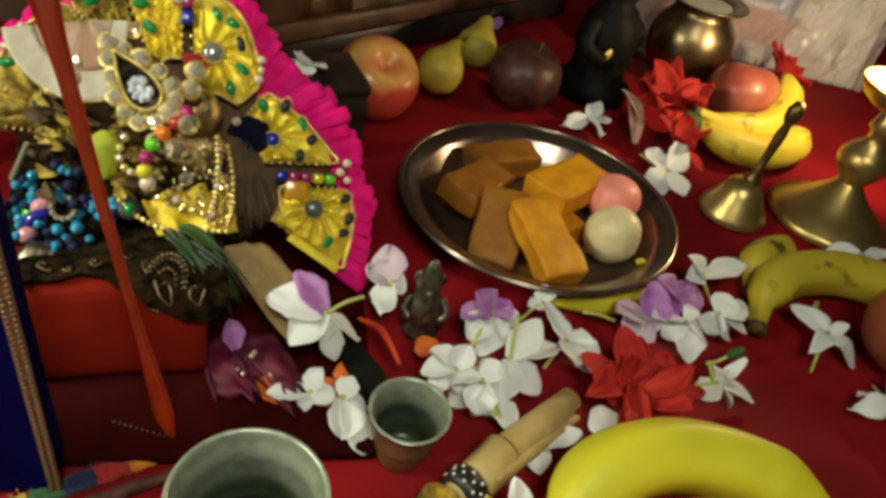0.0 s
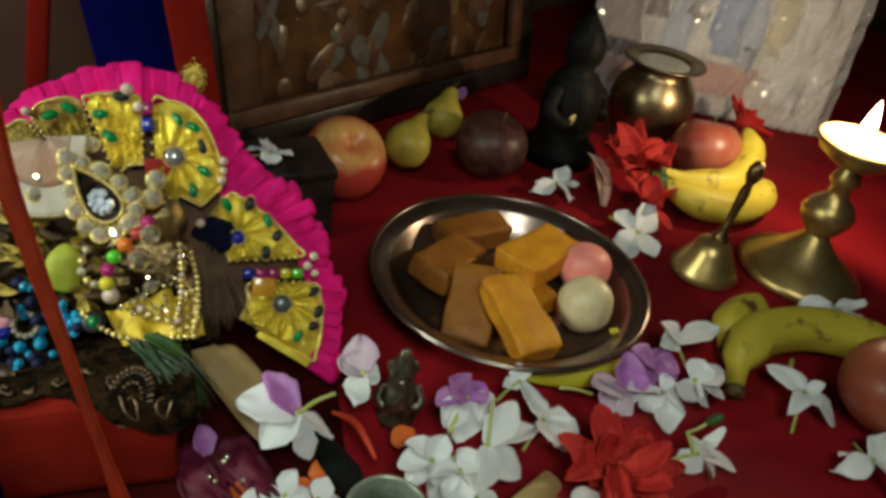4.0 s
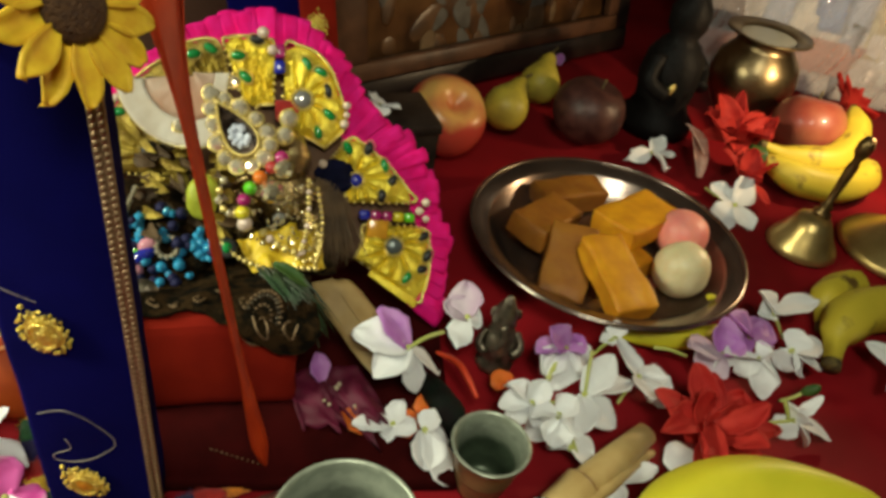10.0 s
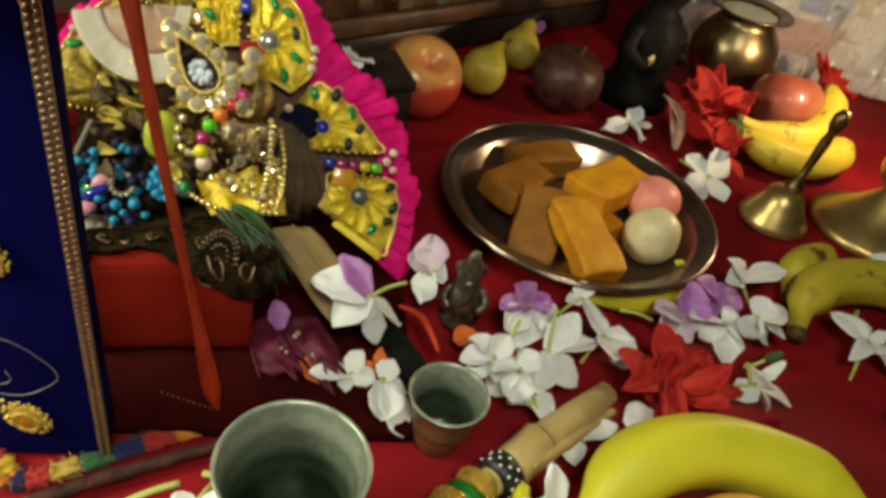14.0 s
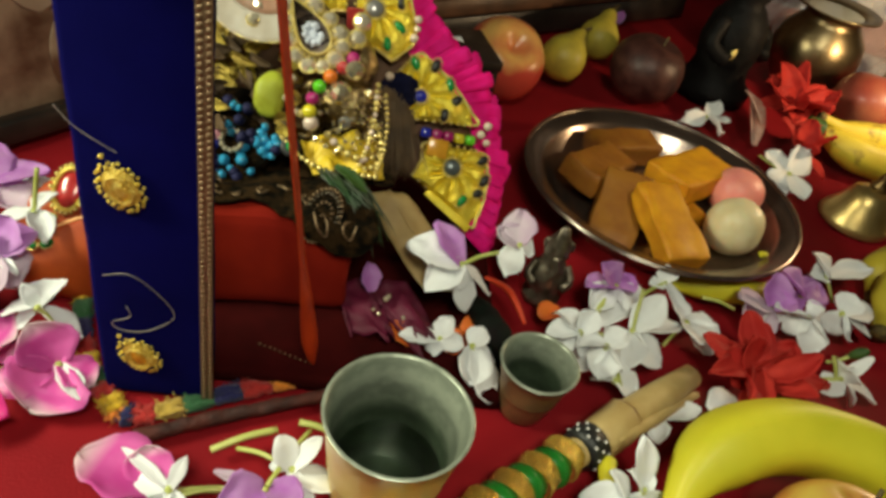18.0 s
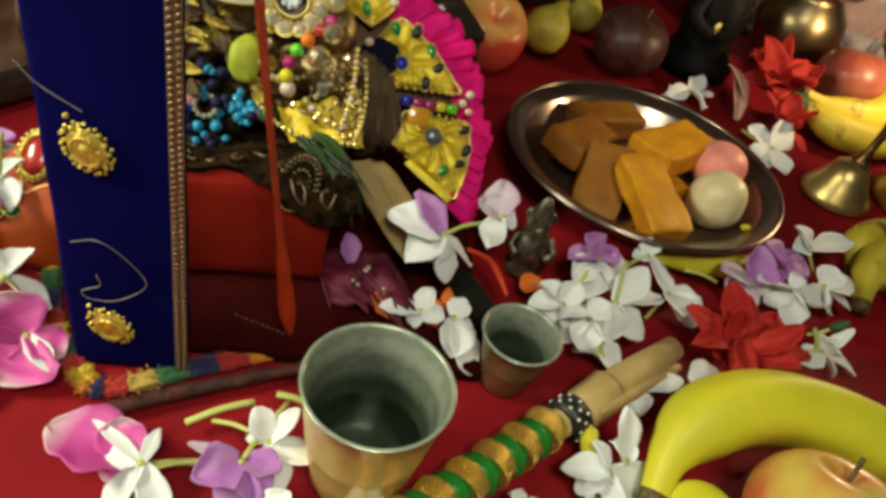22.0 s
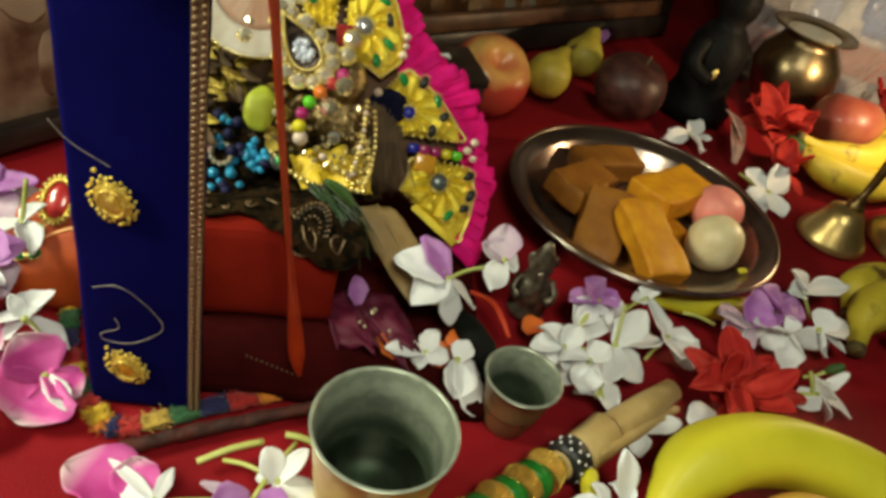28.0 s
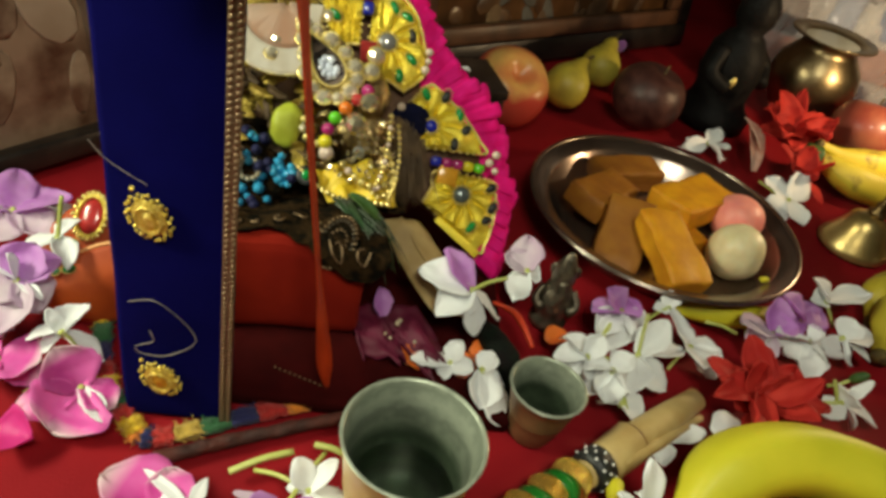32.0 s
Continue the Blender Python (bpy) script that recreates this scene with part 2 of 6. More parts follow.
PINK_BALL = mat("pink_sweet", (0.85, 0.33, 0.26), (0.80, 0.25, 0.22), 0.45, 0, 90, 0.4, 260, 0.0008, sss=0.3)
BLACK_WOOD = mat("black_wood", (0.012, 0.010, 0.009), (0.030, 0.022, 0.018), 0.32, 0, 50, 0.3, 180, 0.0008)
BROWN_WOOD = mat("brown_wood", (0.13, 0.06, 0.03), (0.06, 0.028, 0.015), 0.4, 0, 40, 0.4, 160, 0.001)
STONE_BLACK = mat("black_stone", (0.005, 0.005, 0.005), (0.010, 0.009, 0.009), 0.55, 0, 60, 0.5, 240, 0.0014, spec=0.15)
PICTURE = mat("brown_picture", (0.17, 0.08, 0.03), (0.055, 0.026, 0.012), 0.28, 0, 26, 0.05, 100, 0.0004, coat=0.3)
FIGURE_TAN = mat("picture_tan", (0.20, 0.125, 0.055), (0.11, 0.06, 0.025), 0.6, 0, 60, 0.05, 100, 0.0004)
FIGURE_DIM = mat("picture_dim", (0.12, 0.062, 0.028), (0.06, 0.03, 0.014), 0.6, 0, 60, 0.05, 100, 0.0004)
FIGURE_GREY = mat("picture_grey", (0.13, 0.125, 0.11), (0.07, 0.062, 0.05), 0.6, 0, 60, 0.05, 100, 0.0004)
PALE_PICTURE = mat("pale_picture", (0.40, 0.29, 0.20), (0.13, 0.065, 0.04), 0.35, 0, 24, 0.05, 100, 0.0004, ramp=(0.42, 0.60))
PALE_SPOT = mat("pale_spot", (0.44, 0.33, 0.24), (0.36, 0.26, 0.18), 0.35, 0, 30, 0.05, 100, 0.0004)
PRINT_BOARD = mat("printed_board", (0.78, 0.78, 0.80), (0.62, 0.58, 0.54), 0.3, 0.0, 22, 0.1, 45, 0.001, coat=0.3)
BAMBOO = mat("bamboo", (0.56, 0.42, 0.18), (0.46, 0.32, 0.12), 0.45, 0, 60, 0.3, 300, 0.0005)
GREEN_SATIN = mat("green_satin", (0.02, 0.27, 0.03), (0.015, 0.18, 0.02), 0.35, 0, 60, 0.2, 400, 0.0004)
BLACK_SATIN = mat("black_satin", (0.010, 0.012, 0.012), (0.02, 0.022, 0.022), 0.45, 0, 60, 0.2, 400, 0.0004)
PEARL = mat("pearl", (0.72, 0.60, 0.50), (0.62, 0.48, 0.38), 0.16, 0.1, 120, 0.05, 300, 0.0002, coat=0.6)
CRYSTAL = mat("crystal", (0.94, 0.88, 0.70), (0.78, 0.68, 0.44), 0.08, 0.62, 60, 0.0, 700, 0.0002, coat=1.0)
GREEN_GEM = mat("green_gem", (0.01, 0.28, 0.06), (0.01, 0.15, 0.03), 0.08, 0, 200, 0.1, 500, 0.0003, coat=0.8)
MIRROR = mat("mirror_disc", (0.20, 0.24, 0.24), (0.14, 0.17, 0.17), 0.25, 0.5, 90, 0.05, 200, 0.0002)
MIRROR_PALE = mat("pale_mirror_disc", (0.60, 0.62, 0.60), (0.5, 0.5, 0.48), 0.15, 0.7, 90, 0.05, 200, 0.0002)
BLUE_BEAD = mat("blue_bead", (0.05, 0.42, 0.72), (0.03, 0.26, 0.5), 0.15, 0, 200, 0.05, 300, 0.0002, coat=0.6)
NAVY = mat("navy_cloth", (0.006, 0.008, 0.045), (0.010, 0.011, 0.08), 0.7, 0, 120, 0.5, 900, 0.0008)
YELLOW_CLOTH = mat("yellow_cloth", (0.75, 0.56, 0.03), (0.60, 0.40, 0.02), 0.5, 0, 60, 0.3, 500, 0.0006)
LIME = mat("lime_cloth", (0.50, 0.58, 0.05), (0.38, 0.42, 0.04), 0.5, 0, 60, 0.3, 500, 0.0006)
OLIVE_CLOTH = mat("olive_brocade", (0.032, 0.018, 0.007), (0.006, 0.005, 0.003), 0.95, 0, 160, 0.9, 700, 0.0014, spec=0.06, ramp=(0.42, 0.58))
DRY_LEAF = mat("dry_leaf", (0.52, 0.38, 0.16), (0.38, 0.25, 0.095), 0.6, 0, 40, 0.4, 240, 0.0008, thin=0.2)
PAPER = mat("peach_paper", (0.72, 0.64, 0.55), (0.72, 0.46, 0.32), 0.45, 0, 22, 0.2, 300, 0.0004, thin=0.5)
MAGENTA = mat("magenta_cloth", (0.12, 0.004, 0.030), (0.065, 0.003, 0.016), 0.6, 0, 60, 0.4, 600, 0.0006)
SILVER = mat("old_silver", (0.24, 0.21, 0.16), (0.10, 0.085, 0.06), 0.34, 0.8, 130, 0.5, 380, 0.0008)
THREAD = mat("gold_thread", (0.38, 0.34, 0.30), (0.22, 0.20, 0.18), 0.5, 0.2, 300, 0.2, 600, 0.0004)
WICK = mat("wall_plaster", (0.30, 0.18, 0.12), (0.20, 0.115, 0.075), 0.85, 0, 6, 0.2, 60, 0.002)
PLAIN = {n: mat("bead_" + n, c, tuple(v * 0.8 for v in c), 0.22, 0, 150, 0.05, 300, 0.0002, coat=0.5) for n, c in dict(
    orange=(0.80, 0.20, 0.02), green=(0.12, 0.60, 0.02), magenta=(0.42, 0.02, 0.16), yellow=(0.75, 0.66, 0.03), red=(0.45, 0.03, 0.03),
    pink=(0.80, 0.35, 0.45), blue=(0.02, 0.03, 0.40), white=(0.8, 0.8, 0.78), amber=(0.75, 0.36, 0.03)).items()}
KNIT = {n: mat("knit_" + n, c, tuple(v * 0.7 for v in c), 0.8, 0, 300, 0.8, 900, 0.0012, sheen=0.2) for n, c in dict(
    red=(0.46, 0.02, 0.016), yellow=(0.70, 0.46, 0.02), green=(0.02, 0.11, 0.035), navy=(0.010, 0.012, 0.095), orange=(0.75, 0.24, 0.02), tan=(0.50, 0.33, 0.05)).items()}

FLAME = bpy.data.materials.new("flame")
FLAME.use_nodes = True
_p = FLAME.node_tree.nodes["Principled BSDF"]
_p.inputs["Base Color"].default_value = (1, 0.7, 0.3, 1)
_p.inputs["Emission Color"].default_value = (1, 0.66, 0.28, 1)
_p.inputs["Emission Strength"].default_value = 60


# ---- mesh helpers ----
def part(name, bm, material, parent=None, label="", smooth=True, place=None):
    """Links a bmesh as one mesh object, under its thing where one is given."""
    me = bpy.data.meshes.new(name)
    bmesh.ops.recalc_face_normals(bm, faces=bm.faces)
    bm.to_mesh(me)
    bm.free()
    if smooth:
        me.polygons.foreach_set("use_smooth", [True] * len(me.polygons))
    me.materials.append(material)
    ob = new(name, me)
    if parent is not None:
        ob.parent = parent
    if place is not None:
        ob.matrix_basis = place
    if label:
        ob["label"] = label
    return ob


def thing(name, m, label, category, group="", kind=""):
    """An empty at a thing's base that carries its parts."""
    ob = new(name)
    ob.empty_display_size = 0.01
    ob.matrix_basis = m
    return tagged(ob, label, category, group, kind)


def sheet(rows):
    """A bmesh from a grid of points."""
    bm = bmesh.new()
    vs = [[bm.verts.new(p) for p in row] for row in rows]
    for r0, r1 in zip(vs, vs[1:]):
        for a, b, c, d in zip(r0, r0[1:], r1[1:], r1):
            bm.faces.new((a, b, c, d))
    return bm


def shell(rows, thick):
    """A thin closed sheet: the grid, and the same grid pushed down by its thickness."""
    bm = sheet(rows)
    bmesh.ops.recalc_face_normals(bm, faces=bm.faces)
    bmesh.ops.solidify(bm, geom=list(bm.faces), thickness=thick)
    return bm


def lathe(profile, seg=40):
    """Turns a profile of (radius, height) about z."""
    rows = [[(r * math.cos(a), r * math.sin(a), z) for a in [2 * math.pi * i / seg for i in range(seg + 1)]] for r, z in profile]
    bm = sheet(rows)
    bmesh.ops.remove_doubles(bm, verts=bm.verts, dist=1e-6)
    return bm


def ball(r=1.0, u=20, v=12, squash=(1, 1, 1), warp=None):
    bm = bmesh.new()
    bmesh.ops.create_uvsphere(bm, u_segments=u, v_segments=v, radius=r)
    for w in bm.verts:
        c = Vector((w.co.x * squash[0], w.co.y * squash[1], w.co.z * squash[2]))
        w.co = warp(c) if warp else c
    return bm


def add(bm, other, m=None):
    """Moves another bmesh's geometry into bm."""
    me = bpy.data.meshes.new("t")
    if m is not None:
        other.transform(m)
    other.to_mesh(me)
    other.free()
    bm.from_mesh(me)
    bpy.data.meshes.remove(me)
    return bm


def smooth_line(points, n):
    """A Catmull-Rom line through points."""
    p = [Vector(q) for q in points]
    p = [2 * p[0] - p[1]] + p + [2 * p[-1] - p[-2]]
    out = []
    spans = len(p) - 3
    for i in range(n + 1):
        s = min(i / n * spans, spans - 1e-6)
        k, t = int(s), s - int(s)
        a, b, c, d = p[k:k + 4]
        out.append(0.5 * (2 * b + (c - a) * t + (2 * a - 5 * b + 4 * c - d) * t * t + (3 * b - a - 3 * c + d) * t ** 3))
    return out


def tube(points, radius, seg=10, n=16, cap=True, facets=0.0):
    """A tube along a line; radius: a number or a function of the share of the way."""
    line = smooth_line(points, n)
    rows, side = [], None
    for i, p in enumerate(line):
        t = (line[min(i + 1, n)] - line[max(i - 1, 0)]).normalized()
        side = (side - t * side.dot(t)).normalized() if side else t.orthogonal().normalized()
        up = t.cross(side)
        r = radius(i / n) if callable(radius) else radius
        ring = []
        for j in range(seg + 1):
            a = 2 * math.pi * j / seg
            rr = r * (1 + facets * math.cos(5 * a))
            ring.append(p + rr * (math.cos(a) * side + math.sin(a) * up))
        rows.append(ring)
    if cap:
        rows = [[line[0]] * (seg + 1)] + rows + [[line[-1]] * (seg + 1)]
    bm = sheet(rows)
    bmesh.ops.remove_doubles(bm, verts=bm.verts, dist=1e-6)
    return bm


def block(x, y, z, bevel=0.001, seg=2):
    """A box on z = 0, centred in x and y, with rounded edges."""
    bm = bmesh.new()
    bmesh.ops.create_cube(bm, size=1)
    for v in bm.verts:
        v.co = Vector((v.co.x * x, v.co.y * y, (v.co.z + 0.5) * z))
    bmesh.ops.bevel(bm, geom=list(bm.edges), offset=bevel, segments=seg, profile=0.5, affect="EDGES")
    return bm


def bend(bm, f):
    for v in bm.verts:
        v.co = Vector(f(v.co))
    return bm


def rough_up(bm, size, scale, seed=0):
    """Uneven skin: pushes each vertex by noise."""
    for v in bm.verts:
        v.co += noise.noise_vector((v.co + Vector((seed * 3.1, seed * 1.7, 0))) * scale) * size
    return bm


# ---- the setting ----
TURN = 25.0  # the wall behind the altar runs this many degrees off the x axis
U, V = Vector((math.cos(radians(TURN)), math.sin(radians(TURN)), 0)), Vector((-math.sin(radians(TURN)), math.cos(radians(TURN)), 0))


def cloth_height(x, y):
    return 0.0016 * noise.noise((x * 14, y * 14, 0)) + 0.0009 * noise.noise((x * 45, y * 45, 3)) - 0.0022


rows = [[(-1.2 + 2.4 * i / 150, -0.9 + 1.42 * j / 130) for i in range(151)] for j in range(131)]
cloth = part("altar_cloth", sheet([[(x, y, cloth_height(x, y)) for x, y in r] for r in rows]), RED_CLOTH, place=pose(0.35, 0.1, 0, 0, 0, TURN))
tagged(cloth, "red cloth spread flat over the altar table", "cloth", kind="structure")
top = part("altar_table", block(2.36, 1.40, 0.4, 0.004), BROWN_WOOD, place=pose(*(Vector((0.35, 0.1, -0.406)) - 0.19 * V), 0, 0, TURN))
tagged(top, "brown wooden table under the red altar cloth", "table", kind="structure")
for nm, m, sx, sy, sz in (("wall_north", pose(*(Vector((0.3, 0.58, -0.8)) + 0.12 * V), 0, 0, TURN), 4.4, 0.1, 3.2),
                          ("wall_south", pose(*(Vector((0.3, 0.1, -0.8)) - 2.2 * V), 0, 0, TURN), 4.4, 0.1, 3.2),
                          ("wall_west", pose(*(Vector((0.3, 0.1, -0.8)) - 2.15 * U - 0.8 * V), 0, 0, TURN + 90), 3.4, 0.1, 3.2),
                          ("wall_east", pose(*(Vector((0.3, 0.1, -0.8)) + 2.15 * U - 0.8 * V), 0, 0, TURN + 90), 3.4, 0.1, 3.2),
                          ("floor", pose(*(Vector((0.3, 0.1, -0.85)) - 0.8 * V), 0, 0, TURN), 4.4, 3.6, 0.05),
                          ("ceiling", pose(*(Vector((0.3, 0.1, 2.4)) - 0.8 * V), 0, 0, TURN), 4.4, 3.6, 0.05)):
    tagged(part(nm, block(sx, sy, sz, 0.002, 1), WICK, place=m), "dim brown plaster of the prayer room", "wall" if "wall" in nm else nm, kind="structure")


# ---- throne: blue velvet post, base, seat ----
def braid(parent, length, rows_=2, r=0.0014, step=0.0027):
    """Rows of slanted beads along z, each a piece of the trim."""
    piece = None
    for k in range(rows_):
        for i in range(int(length / step)):
            m = Matrix.Translation(((k - (rows_ - 1) / 2) * r * 1.9, 0, (i + 0.5 * (k % 2) + 0.5) * step)) @ pose(0, 0, 0, 0, 28, 0)
            if piece is None:
                piece = part("braid_bead", ball(1, 7, 5, (r * 0.95, r * 0.9, r * 1.25)), OLD_GOLD, parent, place=m)
                continue
            ob = new("braid_bead", piece.data)
            ob.parent, ob.matrix_basis = parent, m


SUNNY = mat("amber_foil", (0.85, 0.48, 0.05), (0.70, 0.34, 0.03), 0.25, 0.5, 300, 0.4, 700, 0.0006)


BROOCH_GOLD = mat("brooch_gold", (0.95, 0.78, 0.20), (0.76, 0.56, 0.08), 0.22, 0.55, 420, 0.9, 900, 0.0012)


def brooch(parent, m, knobs=15, tint=None):
    """A lacy oval gilt brooch: an open beaded rim, small studs and a cut stone."""
    bm = ball(1, 14, 8, (0.0064, 0.0016, 0.0088))
    base_ = part("brooch", rough_up(bm, 0.0009, 520), BROOCH_GOLD, parent, "lacy gilt oval brooch", smooth=False, place=m)
    rim = bmesh.new()
    for i in range(knobs):
        a = 2 * math.pi * i / knobs
        s = 1 + 0.10 * (i % 2)
        add(rim, ball(0.0010, 6, 4), Matrix.Translation((0.0066 * s * math.cos(a), -0.0003, 0.0091 * s * math.sin(a))))
        a += math.pi / knobs
        add(rim, ball(0.0008, 6, 4), Matrix.Translation((0.0078 * math.cos(a), 0.0, 0.0107 * math.sin(a))))
    add(rim, ball(0.0011, 6, 4), Matrix.Translation((0.0, -0.0002, 0.0136)))
    part("beaded_rim", rim, BROOCH_GOLD, base_)
    loop = [(0.0043 * math.cos(t), -0.0022, 0.0058 * math.sin(t)) for t in [2 * math.pi * i / 12 for i in range(13)]]
    part("inner_loop", tube(loop, 0.0007, 6, 36), BROOCH_GOLD, base_)
    part("stone", ball(1, 9, 6, (0.0030, 0.0020, 0.0040)), BROOCH_GOLD if tint is None else tint, base_, "cut stone", smooth=False, place=pose(0, -0.0010, 0))
    return base_


throne = thing("throne", pose(0, 0, 0, 0, 0, -9), "blue velvet throne post with gilt brooches on a maroon base", "throne")
PW, PD, PH = 0.0455, 0.018, 0.247
bm = block(PW, PD, PH, 0.003, 3)
bmesh.ops.subdivide_edges(bm, edges=[e for e in bm.edges if abs(e.verts[0].co.z - e.verts[1].co.z) > 0.1], cuts=24)
rough_up(bm, 0.0009, 26)
post = part("front_post", bm, BLUE_VELVET, throne, "deep blue velvet-covered post", place=pose(-PW / 2 - 0.001, PD / 2, 0.001))
braid(part("gold_braid", block(0.0052, 0.0012, 0.244, 0.0003, 1), OLD_GOLD, throne, "dull gold braided trim", place=pose(-0.001, -0.0009, 0.001)), 0.244)
for z, dx, turn, tint in ((0.030, -0.029, -34, SUNNY), (0.120, -0.030, -24, None), (0.237, -0.029, -10, None)):
    brooch(throne, pose(dx, -0.0018, z, 0, turn, 0), tint=tint)
# stray gilt thread on the velvet
for pts in ([(-0.040, -0.0022, 0.076), (-0.030, -0.004, 0.080), (-0.022, -0.003, 0.073), (-0.014, -0.003, 0.062), (-0.015, -0.003, 0.055), (-0.026, -0.003, 0.047), (-0.036, -0.003, 0.047), (-0.038, -0.003, 0.051), (-0.031, -0.003, 0.055), (-0.032, -0.003, 0.061)],
            [(-0.049, -0.0015, 0.150), (-0.044, -0.002, 0.144), (-0.038, -0.0025, 0.140), (-0.030, -0.0022, 0.135)]):
    part("loose_thread", tube(pts, 0.00020, 5, 40), THREAD, throne)
# base platform under a maroon cloth, and the rear post
base = part("base", block(0.19, 0.22, 0.010, 0.003), MAROON_CLOTH, throne, "maroon cloth-covered base", place=pose(0.045, 0.122, 0.0))
rear = part("rear_post", block(0.046, 0.03, 0.36, 0.003), BLUE_VELVET, throne, "deep blue velvet rear post", place=pose(0.038, 0.285, 0, 0, -7, 9))
edge = part("rear_border", block(0.023, 0.03, 0.36, 0.003), ORANGE_CLOTH, throne, "orange cloth border of the rear post", place=pose(0.0715, 0.2855, 0, 0, -7, 9))
part("rear_strip", block(0.0125, 0.010, 0.34, 0.002), ORANGE_CLOTH, throne, "red-orange cloth strip", place=pose(0, 0, 0, 0, 0, 9) @ pose(-0.0150, 0.295, 0.0, 0, 10, 0))
brooch(throne, pose(0.055, 0.2675, 0.132, 0, 4, 9))
def seat_lump():
    """A padded block whose front edge swells up above the rest of its top."""
    bm = block(0.084, 0.13, 0.048, 0.006, 3)
    bmesh.ops.subdivide_edges(bm, edges=list(bm.edges), cuts=9, use_grid_fill=True)

    def swell(c):
        f = max(0.0, min(1.0, (-0.036 - c.y) / 0.014))
        f *= f * (3 - 2 * f)
        side = 1 - 0.95 * max(0.0, min(1.0, (c.x - 0.004) / 0.034))
        return (c.x, c.y - 0.002 * math.sin(math.pi * min(1, c.z / 0.05)), c.z * (1 + 0.30 * f * side))
    return rough_up(bend(bm, swell), 0.0022, 30)


tagged(part("seat_block", seat_lump(), ORANGE_CLOTH, place=pose(0.0275, 0.117, 0.0102, 0, 0, -4)),
       "orange-red cloth-covered seat block on the throne base", "seat")

# knitted border of many colours round the base
border = thing("knitted_border", pose(0, 0, 0), "hand-knitted border in red, yellow, green and navy blocks", "mat")
pts = smooth_line([(-0.066, 0.075, 0), (-0.058, 0.030, 0), (-0.043, 0.000, 0), (-0.032, -0.009, 0), (0.01, 0.003, 0), (0.06, 0.016, 0), (0.115, 0.026, 0)], 22)
cols = ["yellow", "green", "navy", "red", "yellow", "green", "red", "yellow", "yellow", "orange", "navy", "red", "tan", "green", "navy", "red", "orange", "yellow", "red", "green", "navy", "red"]
for i, (a, b) in enumerate(zip(pts, pts[1:])):
    d = b - a
    bm = block(d.length * 1.0, 0.0085, 0.0046, 0.0014, 2)
    bmesh.ops.subdivide_edges(bm, edges=list(bm.edges), cuts=3, use_grid_fill=True)
    rough_up(bm, 0.0014, 330, i)
    at = Matrix.Translation((a + b) / 2) @ pose(0, 0, 0.0004, 0, 0, math.degrees(math.atan2(d.y, d.x)))
    blk = part("knit_block", bm, KNIT[cols[i]], border, place=at)
    # loose yarn ends that stand off the knit
    fz, rf = bmesh.new(), random.Random(40 + i)
    for _ in range(90):
        p = Vector((rf.uniform(-0.5, 0.5) * d.length, rf.uniform(-0.0042, 0.0042), rf.uniform(0.0015, 0.0048)))
        out = Vector((rf.uniform(-1, 1), p.y / 0.004 + rf.uniform(-0.5, 0.5), rf.uniform(0.0, 1.0))).normalized()
        sd = out.cross(Vector((rf.uniform(-1, 1), rf.uniform(-1, 1), 0.4))).normalized() * 0.00028
        bend_ = Vector((rf.uniform(-1, 1), rf.uniform(-1, 1), 0)) * 0.0007
        q = [fz.verts.new(v) for v in (p - sd, p + sd, p + out * 0.0014 + bend_ + sd, p + out * 0.0014 + bend_ - sd, p + out * 0.0024 + 2.4 * bend_)]
        fz.faces.new(q[:4])
        fz.faces.new((q[3], q[2], q[4]))
    part("yarn_fuzz", fz, KNIT[cols[i]], blk)
stick = part("stick", rough_up(tube([(-0.030, -0.021, 0.0045), (0.01, -0.010, 0.0040), (0.056, 0.000, 0.0040)], 0.0032, 11, 60), 0.0010, 160), mat("old_stick", (0.085, 0.018, 0.011), (0.030, 0.008, 0.006), 0.7, 0, 90, 0.9, 240, 0.0016))
tagged(stick, "dark reddish-brown wooden stick lying by the border", "stick")

# hanging ribbon
line = smooth_line([(0.047, 0.012, 0.0115), (0.0455, 0.0115, 0.02), (0.041, 0.0155, 0.05), (0.0271, 0.0306, 0.15), (0.0076, 0.0518, 0.30)], 48)
rows = []
for p in line:
    z = p.z
    w = 0.0036 if z < 0.06 else 0.0040 + 0.0030 * min(1, max(0, (z - 0.1) / 0.1)) + 0.0035 * min(1, max(0, (z - 0.2) / 0.06))
    a = radians(15 + 62 * max(0, min(1, (z - 0.03) / 0.04)) - 45 * max(0, min(1, (z - 0.19) / 0.06)))
    w *= min(1, 0.2 + (z - 0.011) / 0.02)
    rows.append([p + Vector((math.cos(a), math.sin(a), 0)) * w * s + Vector((0, 0.0012 * (s * s), 0)) for s in (-1, -0.5, 0, 0.5, 1)])
ribbon = tagged(part("hanging_ribbon", shell(rows, 0.0005), RIBBON), "twisted orange ribbon hanging down to the base", "ribbon")
for k in (0, -1):
    part("selvedge", tube([r[k] for r in rows[::4]], 0.00045, 5, 70), RIBBON, ribbon)
gl = bmesh.new()
for i in range(11):
    s = i / 10
    add(gl, ball(0.0006, 6, 4), Matrix.Translation((0.022 + 0.024 * s, 0.026 - 0.013 * s, 0.0115)))
tagged(part("gold_bead_edging", gl, OLD_GOLD), "row of small gilt beads edging the maroon cloth", "trim")

